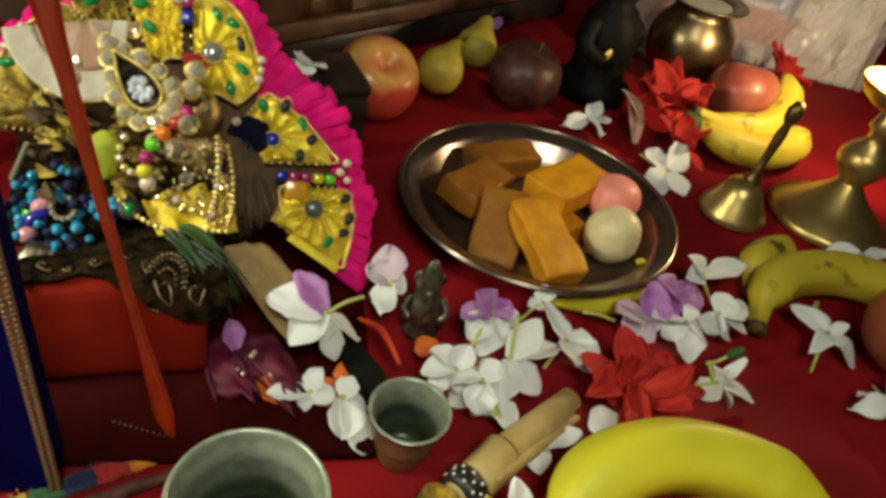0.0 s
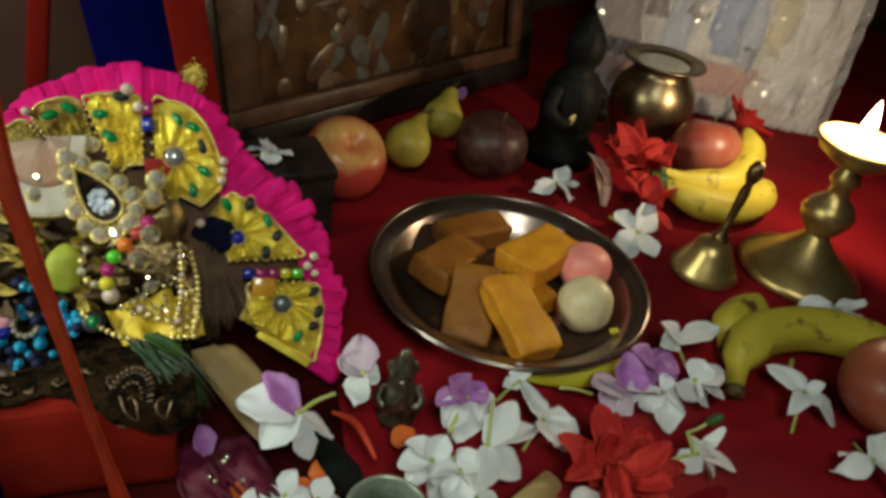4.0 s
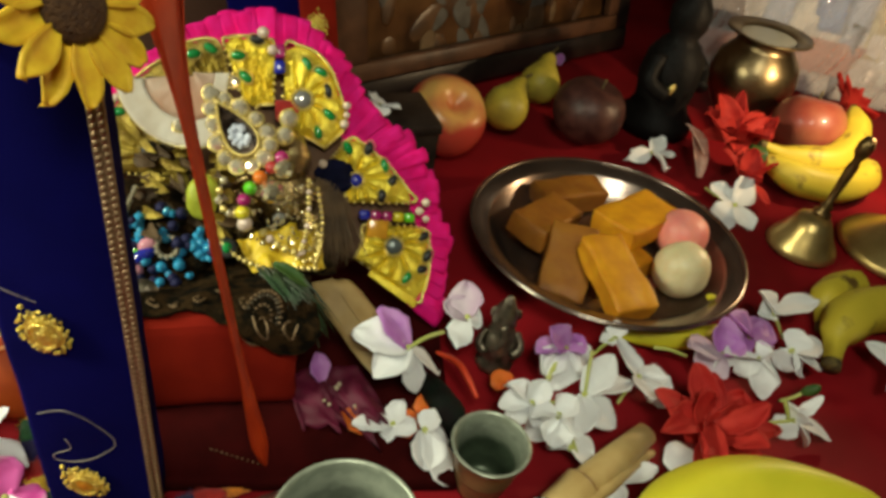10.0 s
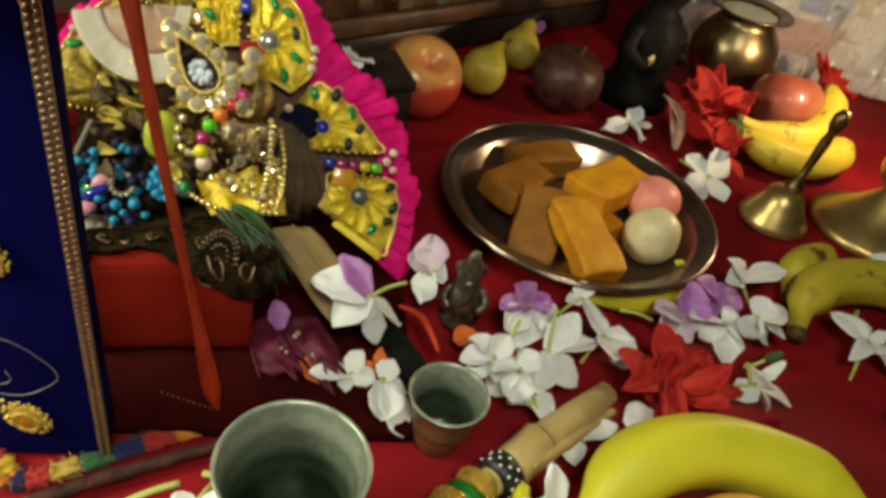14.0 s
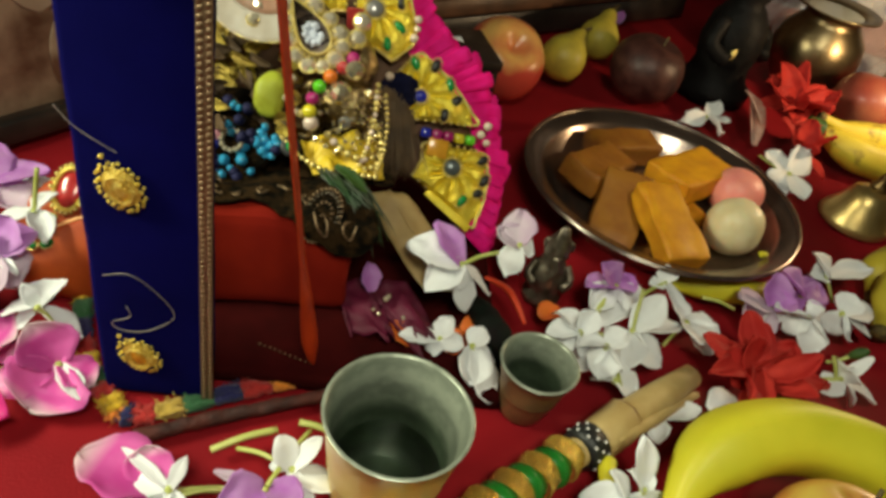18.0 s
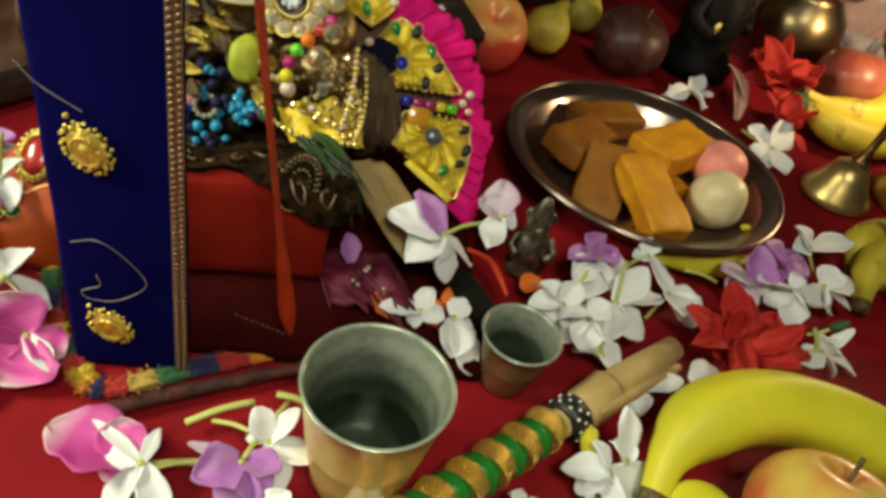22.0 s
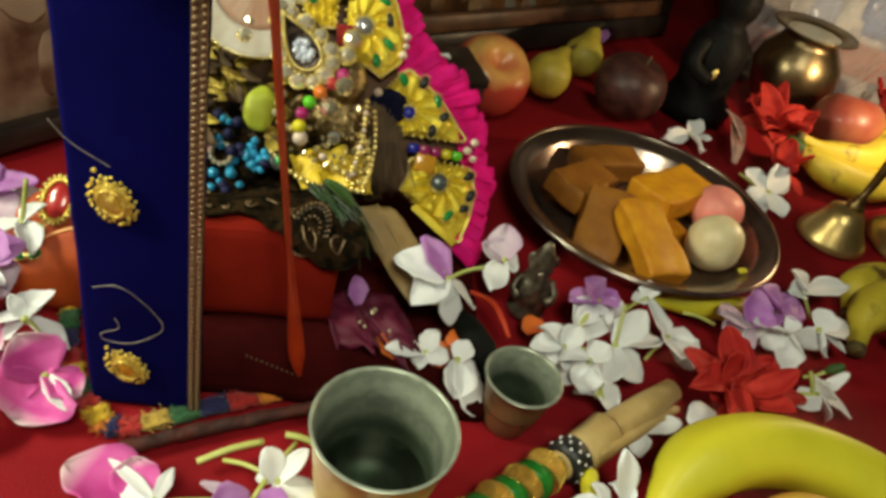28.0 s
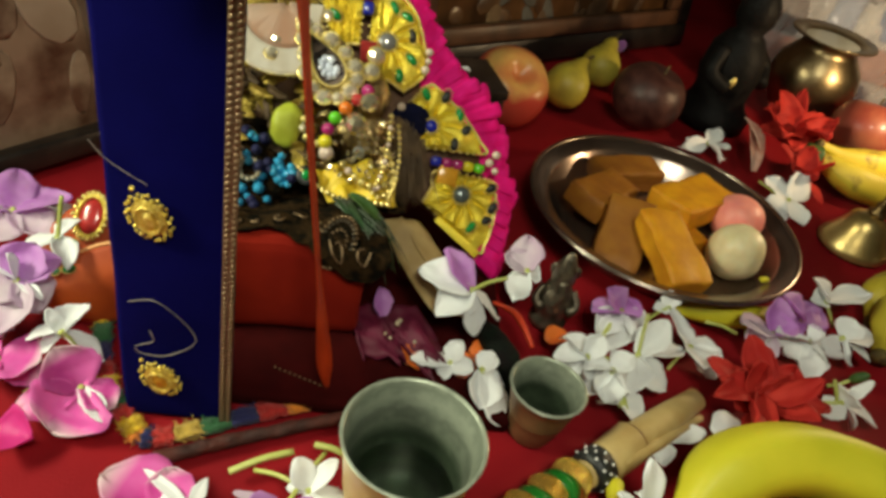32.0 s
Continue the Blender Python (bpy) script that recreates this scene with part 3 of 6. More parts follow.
# sunflower on the post's top corner
sun = thing("artificial_sunflower", pose(-0.001, -0.010, 0.2445, 75, 0, 50) @ Matrix.Scale(0.76, 4), "yellow artificial sunflower with a brown centre pinned to the post", "flower")
SUN_PETAL = mat("sunflower_petal", (0.80, 0.56, 0.03), (0.66, 0.38, 0.02), 0.6, 0, 120, 0.2, 400, 0.0005, vary=0.1)
SUN_EYE = mat("sunflower_eye", (0.10, 0.05, 0.02), (0.05, 0.022, 0.01), 0.8, 0, 400, 0.8, 700, 0.002)


def petal(length, width, cup=0.2, curl=0.3, tip=1.0, thick=0.0005, n=10, m=6, seed=0, fold=0.14):
    """A petal along +x: cup folds its sides up, curl bends its tip down."""
    rows_ = []
    for i in range(n + 1):
        s = 1 - (1 - i / n) ** 1.5  # rows close up towards the round tip
        w = width / 2 * (0.20 + 0.98 * math.sin(math.pi * min(1, 0.06 + 0.70 * s)) ** 1.1) * math.sqrt(max(0, 1 - s ** 4)) * (1 + 0.12 * noise.noise((s * 7, seed, 2.2))) + 0.0003
        if tip < 1 and s > 0.5:
            w *= 1 - (1 - tip) * (s - 0.5) * 2
        x, z = length * s, -curl * length * s * s * 0.5
        row = []
        for j in range(m + 1):
            q = 2 * j / m - 1
            zz = z + cup * w * q * q + fold * width * s * noise.noise((s * 2.4 + seed * 3.3, q * 1.5, seed)) + 0.02 * width * noise.noise((s * 9, q * 4, seed + 7.7))
            row.append((x, w * q * (1 + 0.16 * noise.noise((s * 4, q, seed + 3.1))) + 0.10 * width * s * noise.noise((s * 2, seed, 5.5)), zz))
        rows_.append(row)
    return shell(rows_, thick)


part("eye", rough_up(ball(1, 20, 10, (0.0128, 0.0128, 0.006)), 0.0006, 700), SUN_EYE, sun, "brown domed centre")
for i in range(14):
    part("petal", petal(0.0235, 0.0100, 0.35, 0.15, 0.85, 0.0010, seed=i), SUN_PETAL, sun, place=pose(0, 0, -0.0008 * (i % 2), 0, 0, i * 360 / 14) @ pose(0.0100, 0, 0, 0, -4 - 5 * (i % 3), 0))

# ---- the fan-shaped gilt dress behind the statue ----
FC = Vector((0.063, 0.133, 0.077))
FM = Matrix.Translation(FC) @ Matrix(((1, 0, 0, 0), (0, 0.6, -0.8, 0), (0, 0.8, 0.6, 0), (0, 0, 0, 1)))


def polar(r, deg, z=0.0):
    return (r * math.cos(radians(deg)), r * math.sin(radians(deg)), z)


fan = thing("fan_dress", FM, "gilt fan-shaped dress with green stones, mirrors and a pink pleated frill", "dress")
A_OUT, R_OUT = [-38, -31, -15, 0, 9, 24, 40, 53, 64, 77, 92, 111, 124, 146, 168], [0.115, 0.112, 0.104, 0.096, 0.0935, 0.0905, 0.083, 0.0865, 0.096, 0.106, 0.113, 0.110, 0.110, 0.106, 0.104]
A_IN, R_IN = [-38, -19, 0, 11, 32, 47, 61, 71, 81, 99, 116, 147, 168], [0.099, 0.091, 0.082, 0.072, 0.062, 0.059, 0.075, 0.089, 0.093, 0.096, 0.101, 0.100, 0.098]


def r_out(a):
    return float(np.interp(a, A_OUT, R_OUT))


def r_in(a):
    return float(np.interp(a, A_IN, R_IN))


rng = random.Random(5)
a = -37.0
while a < 167:
    half = rng.uniform(2.6, 3.6) * 0.1 / (r_out(a) + 0.004)
    tilt, deep, tall = rng.uniform(-0.0014, 0.0014), rng.uniform(-0.0012, 0.0012), rng.uniform(-0.0022, 0.0024)
    rows = []
    for j in range(9):
        s = j / 8
        row = []
        for i in range(9):
            q = i / 4 - 1
            r0, r1 = r_in(a) - 0.006, r_out(a) + tall - 0.0011 * abs(q) ** 5
            wav = 0.0011 * s * noise.noise((a + q * 1.6, s * 2.5, 3)) + 0.0005 * s * (1 - q * q)
            row.append(polar(r0 + (r1 - r0) * s, a + half * q * (0.72 + 0.28 * s ** 0.6), -0.0035 - 0.003 * s + deep * s + tilt * q + wav))
        rows.append(row)
    part("frill_tab", shell(rows, 0.0004), PINK_FRILL, fan, "folded pink tissue tab")
    a += half * rng.uniform(1.05, 1.55)
rows = [[polar(0.02 + (r_in(a) - 0.024) * s, a, -0.0065) for a in [-36 + 202 * i / 60 for i in range(61)]] for s in (0, 0.33, 0.66, 1)]
part("backing", shell(rows, 0.002), mat("brown_backing", (0.12, 0.055, 0.022), (0.06, 0.026, 0.012), 0.7, 0, 60, 0.3, 600), fan, "dark brown cloth backing")


def lobe(a0, a1, r0, seed, spot=None):
    """One rounded gilt panel with embossed scales that follow the dress's outline."""
    rows_ = []
    n, m = 44, 60
    mid, half = (a0 + a1) / 2, (a1 - a0) / 2
    for j in range(n + 1):
        s = j / n
        row = []
        for i in range(m + 1):
            q = 2 * i / m - 1
            a = mid + half * q * (0.88 + 0.12 * s)
            r1 = r_in(a) * (0.93 + 0.07 * math.sqrt(max(0, 1 - abs(q) ** 4))) + 0.0012 * math.sin(q * 10 + seed)
            r = r0 + (r1 - r0) * s
            rim = max(0, min(1, (1 - abs(q)) * 6, (1 - s) * 6, s * 8))
            emb = 0.0016 * abs(math.sin(q * 6 + 1.7 * seed)) * abs(math.sin(s * 7 + 2 * q)) + 0.0012 * noise.noise((q * 5 + seed, s * 6, seed)) + 0.0011 * noise.noise((q * 23 + seed, s * 19, seed))
            if spot:
                c = polar(*spot)
                p = polar(r, a)
                th, far = math.atan2(p[1] - c[1], p[0] - c[0]), math.hypot(p[0] - c[0], p[1] - c[1])
                ring = max(0.0, min(1.0, (far - 0.004) / 0.004, (0.026 - far) / 0.006))
                emb = 0.25 * emb + 0.0030 * ring * abs(math.cos(5.5 * th + 1.5 * far / 0.02)) ** 0.6
            row.append(polar(r, a, 0.0005 + 0.0022 * rim ** 0.5 + emb * rim))
        rows_.append(row)
    return shell(rows_, 0.001)


def edged(a0, a1, r0):
    """A gilt cord round a panel."""
    mid, half = (a0 + a1) / 2, (a1 - a0) / 2
    pts_ = [polar(r0, mid + half * q * 0.88, 0.002) for q in (-0.95, 0, 0.95)]
    for q in (0.98, 0.7, 0.35, 0, -0.35, -0.7, -0.98):
        a = mid + half * q
        pts_.append(polar(r_in(a) * (0.93 + 0.07 * math.sqrt(max(0, 1 - abs(q) ** 4))), a, 0.002))
    pts_.append(pts_[0])
    bm_ = bmesh.new()
    for p in smooth_line(pts_, 90):
        add(bm_, ball(0.0011, 6, 4), Matrix.Translation(p))
    return bm_


LOBES = ((-37, -9, 0.050, (0.0678, -20.0), MIRROR, 0.0046), (1, 44, 0.038, (0.0459, 19.6), PLAIN["blue"], 0.0034), (49, 86, 0.043, (0.0624, 76), MIRROR_PALE, 0.0048),
         (89, 106, 0.058, None, None, 0), (122, 165, 0.068, (0.0730, 153), BLACK_SATIN, 0.0046), (107, 121, 0.074, None, None, 0))
STONES = (((0.0835, -12.6, 1), (0.0886, -19.6, 1), (0.0876, -25.3, 1), (0.0819, -30.8, 0)), ((0.0517, 40.4, 0), (0.0611, 32.9, 1), (0.0643, 21.2, 0), (0.0658, 12.7, 1), (0.0580, 6.0, 1)),
          ((0.0822, 77.2, 0), (0.0800, 71.1, 0), (0.0718, 65.8, 1), (0.0599, 60.5, 0), (0.0481, 61.8, 0)), ((0.0858, 102.4, 0), (0.0740, 101.7, 0), (0.0930, 95, 1)), ((0.0960, 146.4, 0), (0.0940, 133, 1)), ((0.0935, 116.2, 0), (0.0930, 110.4, 0)))
for k, (a0, a1, r0, spot, disc, dr) in enumerate(LOBES):
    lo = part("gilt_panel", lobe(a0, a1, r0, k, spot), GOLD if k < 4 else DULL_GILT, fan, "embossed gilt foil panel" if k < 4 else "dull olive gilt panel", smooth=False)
    part("gilt_cord", edged(a0, a1, r0), GOLD_LACE, lo, "beaded gilt cord")
    if disc:
        part("mirror_disc", lathe([(0, 0.0022), (dr * 0.85, 0.002), (dr, 0.001), (dr, -0.001)], 20), disc, lo, "small round mirror", place=Matrix.Translation(polar(*spot, 0.0042)))
        rim_ = bmesh.new()
        for t in range(18):
            add(rim_, ball(0.0010, 6, 4), Matrix.Translation(polar(dr + 0.0009, t * 20)))
        part("disc_rim", rim_, GOLD_LACE, lo, place=Matrix.Translation(polar(*spot, 0.0050)))
    for i, (r, a, dark) in enumerate(STONES[k]):
        m = Matrix.Translation(polar(r, a, 0.0046)) @ pose(0, 0, 0, 0, 0, a + (75 if (i + k) % 2 else 35))
        part("green_stone", ball(1, 10, 6, (0.0041, 0.0025, 0.0020)), BLACK_SATIN if dark else GREEN_GEM, lo, "dark oval stone" if dark else "green oval stone", place=m)
        rim_ = bmesh.new()
        for t in range(16):
            add(rim_, ball(0.00065, 5, 3), Matrix.Translation((0.0047 * math.cos(t * math.pi / 8), 0.0031 * math.sin(t * math.pi / 8), 0)))
        part("stone_rim", rim_, GOLD_LACE, lo, place=m)
# a dark velvet tuft where the panels part, and a red patch above it
part("navy_tuft", rough_up(ball(1, 20, 12, (0.0118, 0.0100, 0.0052)), 0.0020, 260), mat("night_velvet", (0.004, 0.0045, 0.016), (0.007, 0.008, 0.030), 0.9, 0, 120, 0.5, 900, 0.0008, spec=0.1), fan, "nearly black velvet tuft", place=Matrix.Translation(polar(0.036, 29, 0.003)))
part("red_patch", rough_up(block(0.013, 0.012, 0.003, 0.0012), 0.0008, 200), KNIT["red"], fan, "red cloth patch", place=Matrix.Translation(polar(0.0545, 83, 0.002)))
for a, r, s in ((-2.5, 0.0795, 0.0026), (1, 0.0835, 0.0026), (-5.5, 0.0835, 0.0022), (45, 0.0349, 0.0026), (55.3, 0.0694, 0.0024), (51.2, 0.0600, 0.0026), (53, 0.0650, 0.0020), (92.8, 0.0962, 0.0034), (90.1, 0.0868, 0.0030), (121, 0.1, 0.0024), (143, 0.1, 0.0022), (136, 0.1, 0.0024)):
    part("pearl", ball(s, 12, 8), PEARL, fan, place=Matrix.Translation(polar(r, a, 0.006)))
for i, c in enumerate(("blue", "magenta", "magenta", "yellow", "green")):
    part("bar_bead", block(0.0062, 0.0056, 0.006, 0.0016), PLAIN[c], fan, "%s bar bead" % c, place=Matrix.Translation(polar(0.0475 + 0.0066 * i, -5.5, 0.001)) @ pose(0, 0, 0, 0, 0, -5.5))
for i, c in enumerate(("blue", "magenta")):
    part("bar_bead", block(0.0075, 0.0060, 0.006, 0.0016), PLAIN[c], fan, "%s bar bead" % c, place=Matrix.Translation(polar(0.078 + 0.0085 * i, 87.5, 0.001)) @ pose(0, 0, 0, 0, 0, 87.5))
part("amber_patch", block(0.012, 0.011, 0.003, 0.001), PLAIN["amber"], fan, "amber cloth patch", place=Matrix.Translation(polar(0.056, -13, 0.003)) @ pose(0, 0, 0, 0, 0, -10))
part("hem_strip", rough_up(block(0.034, 0.0045, 0.002, 0.0008), 0.0010, 400), GOLD, fan, "gilt lace hem", place=Matrix.Translation(polar(0.079, -37.5, 0.0015)) @ pose(0, 0, 0, 0, 0, -38.5))

# the seated brass statue in its ornaments
bm = ball(1, 20, 14, (0.021, 0.017, 0.022))
bm.transform(Matrix.Translation((0, 0, 0.022)))
add(bm, ball(1, 20, 14, (0.015, 0.014, 0.017)), Matrix.Translation((0.001, -0.002, 0.05)))
for s in (-1, 1):
    add(bm, tube([(s * 0.018, 0, 0.034), (s * 0.029, -0.006, 0.024), (s * 0.024, -0.018, 0.016)], lambda t: 0.0062 - 0.002 * t, 10, 10))
    add(bm, tube([(s * 0.012, 0, 0.010), (s * 0.030, -0.012, 0.008), (s * 0.014, -0.026, 0.006)], lambda t: 0.0085 - 0.003 * t, 10, 10))
st = part("brass_statue", rough_up(bm, 0.0016, 210), mat("statue_brass", (0.56, 0.42, 0.19), (0.28, 0.19, 0.08), 0.26, 0.85, 150, 0.7, 420, 0.0012), place=pose(0.064, 0.136, 0.0600, -14, 0, -14) @ Matrix.Scale(0.9, 4))
tagged(st, "small dark brass seated statue behind ornaments on the seat", "statue")


# ornaments on the statue
orn = thing("turban_ornament", pose(0.040, 0.133, 0.128, 50, 0, -10), "teardrop crystal turban ornament ringed with crystals", "ornament")
DARK_ENAMEL = mat("dark_enamel", (0.10, 0.06, 0.035), (0.05, 0.03, 0.02), 0.25, 0.3, 200, 0.2, 500, 0.0004)


def teardrop(half_w, half_l, n):
    """Points of a teardrop outline whose tip points along +y."""
    ts = [2 * math.pi * i / n for i in range(n)]
    return [(half_w * math.sin(t) * math.sin(t / 2) ** 1.4 * 1.18, half_l * math.cos(t), 0.0) for t in ts]


TIP = pose(0.0005, 0.0005, 0.0045, 0, 0, 38)
rimb = bmesh.new()
outline = teardrop(0.0093, 0.0160, 40)
for p in smooth_line(outline + outline[:1], 64):
    add(rimb, ball(0.0010, 6, 4), Matrix.Translation(p))
part("gold_rim", rimb, GOLD_LACE, orn, "beaded gilt teardrop rim", place=TIP)
bm = bmesh.new()
ring_in = [bm.verts.new((x * 0.95, y * 0.95, -0.0004)) for x, y, _ in teardrop(0.0093, 0.0160, 40)]
bm.faces.new(ring_in)
bmesh.ops.solidify(bm, geom=list(bm.faces), thickness=0.0012)
part("enamel_ground", bm, DARK_ENAMEL, orn, "dark ground inside the teardrop", place=TIP)
stone_mat = mat("pale_blue_crystal", (0.80, 0.86, 0.96), (0.50, 0.56, 0.68), 0.15, 0.1, 500, 0.8, 700, 0.0012, coat=0.6)
for i in range(9):
    a = radians(40 * i)
    rr = 0.0034 if i else 0
    part("teardrop_stone", ball(1, 7, 5, (0.0023, 0.0027, 0.0018)), stone_mat, orn, "pale blue cut crystal", smooth=False, place=TIP @ pose(rr * math.cos(a), -0.0058 + 1.35 * rr * math.sin(a), 0.0012, 20 * i, 13 * i, 40 * i))


def rhinestone(parent, r, m):
    """A cut clear stone in a round gilt cup."""
    st_ = part("crystal", lathe([(0, 0.62 * r), (0.48 * r, 0.58 * r), (0.86 * r, 0.22 * r), (0.96 * r, 0), (0.5 * r, -0.5 * r), (0, -0.7 * r)], 9), CRYSTAL, parent, smooth=False, place=m)
    part("setting", lathe([(0.92 * r + 0.17 * r * math.cos(t), 0.17 * r * math.sin(t) - 0.05 * r) for t in [math.pi * i / 3 for i in range(7)]], 18), GOLD_LACE, st_, "gilt cup")


hoop = teardrop(0.0145, 0.0212, 40)
for i, p in enumerate(smooth_line(hoop + hoop[:1], 15)[:-1]):
    rhinestone(orn, 0.0041 + 0.0006 * (i % 2), TIP @ Matrix.Translation((p[0], p[1], -0.002)) @ pose(0, 0, 0, 22 * math.sin(3.1 * i), 22 * math.sin(1.7 * i), 13 * i))
hoop = teardrop(0.0118, 0.0186, 40)
for i, p in enumerate(smooth_line(hoop + hoop[:1], 30)[:-1]):
    part("claw", ball(0.0008, 6, 4), GOLD_LACE, orn, place=TIP @ Matrix.Translation((p[0], p[1], 0.0002)))
for i in range(6):
    a = radians(95 + 17 * i)
    rhinestone(orn, 0.0036 + 0.0006 * (i % 2), pose(0.0262 * math.cos(a), 0.0245 * math.sin(a), -0.002, 20 * math.sin(2.3 * i), 20 * math.sin(1.3 * i), 0))
for x, y in ((0.027, 0.008), (0.0255, -0.001)):
    rhinestone(orn, 0.0048, pose(x, y, -0.001, 12, 20, 0))
part("back_plate", ball(1, 24, 6, (0.0150, 0.0195, 0.0012)), OLD_GOLD, orn, place=TIP @ pose(0, -0.002, -0.0070))


def strand(name, pts, kinds, label, r=0.0034, gap=1.0, n=None):
    """A string of separate beads along a line."""
    t = thing(name, pose(0, 0, 0), label, "necklace")
    length = sum((b - a).length for a, b in zip(*[smooth_line(pts, 60)[k:] for k in (0, 1)]))
    n = n or max(2, int(length / (2 * r * gap)))
    for i, p in enumerate(smooth_line(pts, n)):
        m_ = kinds[i % len(kinds)]
        part("bead", ball(r * (0.9 + 0.2 * random.random()), 12, 8), m_, t, place=Matrix.Translation(p))
    part("string", tube(pts, 0.0004, 5, 30), THREAD, t)
    return t


random.seed(4)
strand("bead_necklace", [(0.062, 0.112, 0.124), (0.056, 0.109, 0.119), (0.049, 0.106, 0.114), (0.044, 0.103, 0.108), (0.042, 0.100, 0.101), (0.043, 0.098, 0.094)],
       [PLAIN["magenta"], PLAIN["red"], PLAIN["orange"], PLAIN["green"], PLAIN["magenta"], PLAIN["yellow"], PEARL], "necklace of orange, green, magenta and yellow beads", 0.0037, n=6)
strand("pearl_string", [(0.052, 0.098, 0.088), (0.060, 0.094, 0.082), (0.070, 0.093, 0.078), (0.080, 0.098, 0.078)], [GOLD_LACE, PEARL, GOLD_LACE, GOLD_LACE], "string of gilt beads and pearls over yellow cloth", 0.0021)
strand("gilt_chain", [(0.078, 0.106, 0.090), (0.081, 0.100, 0.081), (0.078, 0.094, 0.074), (0.068, 0.091, 0.072)], [GOLD_LACE], "short gilt bead chain on the statue", 0.0019)
strand("gilt_chain", [(0.075, 0.106, 0.114), (0.075, 0.101, 0.100), (0.073, 0.096, 0.086), (0.069, 0.092, 0.075)], [GOLD_LACE, GOLD_LACE, PEARL], "thin gilt bead chain hanging down the statue", 0.0014)
strand("gilt_chain", [(0.080, 0.107, 0.108), (0.082, 0.101, 0.094), (0.081, 0.095, 0.080), (0.078, 0.092, 0.071)], [GOLD_LACE], "thin gilt bead chain hanging down the statue", 0.0013)
strand("crystal_earring", [(0.034, 0.118, 0.107), (0.031, 0.112, 0.101), (0.034, 0.108, 0.095), (0.039, 0.108, 0.093)], [CRYSTAL, GOLD_LACE], "looped crystal earring beside the ribbon", 0.0022)
strand("gilt_bead_rope", [(0.030, 0.100, 0.083), (0.038, 0.093, 0.078), (0.050, 0.088, 0.074), (0.064, 0.088, 0.072), (0.078, 0.089, 0.070)], [GOLD_LACE], "rope of small gilt beads hemming the yellow cloth", 0.0015)
SHINY = mat("polished_gilt", (0.95, 0.88, 0.62), (0.90, 0.80, 0.50), 0.12, 0.85, 90, 0.1, 300, 0.0003)
for m, s, lab in ((pose(0.0565, 0.104, 0.109, 20, 0, 20), 0.0060, "faceted gilt pendant"), (pose(0.0625, 0.106, 0.121, 0, 30, 0), 0.0050, "faceted gilt stud"), (pose(0.0605, 0.1025, 0.093, 0, 0, 0), 0.0036, "small silver stud")):
    tagged(part("pendant", ball(s, 8, 6), MIRROR_PALE if "silver" in lab else SHINY, smooth=False, place=m), lab + " on the statue", "ornament")
# sequins and gilt crumbs sewn over the statue's front
bm, rq = bmesh.new(), random.Random(31)
for i in range(120):
    u, v = rq.uniform(-1, 1), rq.uniform(-1, 1)
    add(bm, ball(1, 6, 4, (rq.uniform(0.0008, 0.0019), rq.uniform(0.0008, 0.0016), 0.0006)),
        Matrix.Translation((0.062 + 0.019 * u - 0.003 * v, 0.1075 - 0.009 * (1 - u * u) + 0.004 * v, 0.094 + 0.017 * v)) @ pose(0, 0, 0, rq.uniform(20, 90), rq.uniform(-40, 40), rq.uniform(0, 180)))
tagged(part("gilt_sequins", bm, SHINY, smooth=False), "small gilt sequins sewn over the statue's dress", "sequins", kind="stuff")


def drape(name, corners, material, label, category, wave=0.002, folds=5, thick=0.0012, nu=26, nv=14, sag=0.0, seed=0, jag=0.0):
    """A folded cloth over four corners: a b along the top, c d along the bottom."""
    a, b, c, d = [Vector(p) for p in corners]
    nor = (b - a).cross(c - a).normalized()
    rows_ = []
    for j in range(nv + 1):
        t = j / nv
        row = []
        for i in range(nu + 1):
            s = i / nu
            p = (a * (1 - s) + b * s) * (1 - t) + (c * (1 - s) + d * s) * t
            p += nor * (wave * math.sin(folds * 2 * math.pi * s + 1.5 * t + seed) * (0.4 + 0.6 * t) + wave * noise.noise((s * 5 + seed, t * 4, seed)) + sag * math.sin(math.pi * t) * math.sin(math.pi * s))
            if jag:
                p += (d - b) * jag * noise.noise((s * 9, seed, 0)) * t
            row.append(p)
        rows_.append(row)
    return tagged(part(name, shell(rows_, thick), material), label, category)


drape("yellow_skirt", ((0.040, 0.104, 0.080), (0.070, 0.112, 0.083), (0.046, 0.088, 0.072), (0.076, 0.090, 0.070)), YELLOW_CLOTH, "bright yellow satin cloth with gilt edge on the statue", "cloth", 0.003, 2)
drape("yellow_sleeve", ((0.066, 0.110, 0.080), (0.082, 0.110, 0.078), (0.066, 0.092, 0.070), (0.083, 0.094, 0.066)), YELLOW_CLOTH, "yellow satin sleeve edged with gilt beads", "cloth", 0.003, 2, seed=2)
tagged(part("lime_pouch", rough_up(ball(1, 22, 14, (0.0085, 0.0065, 0.0115)), 0.0016, 120), LIME, place=pose(0.0230, 0.120, 0.0955, -25, 8, 0)), "round lime yellow satin pouch beside the statue", "pouch")


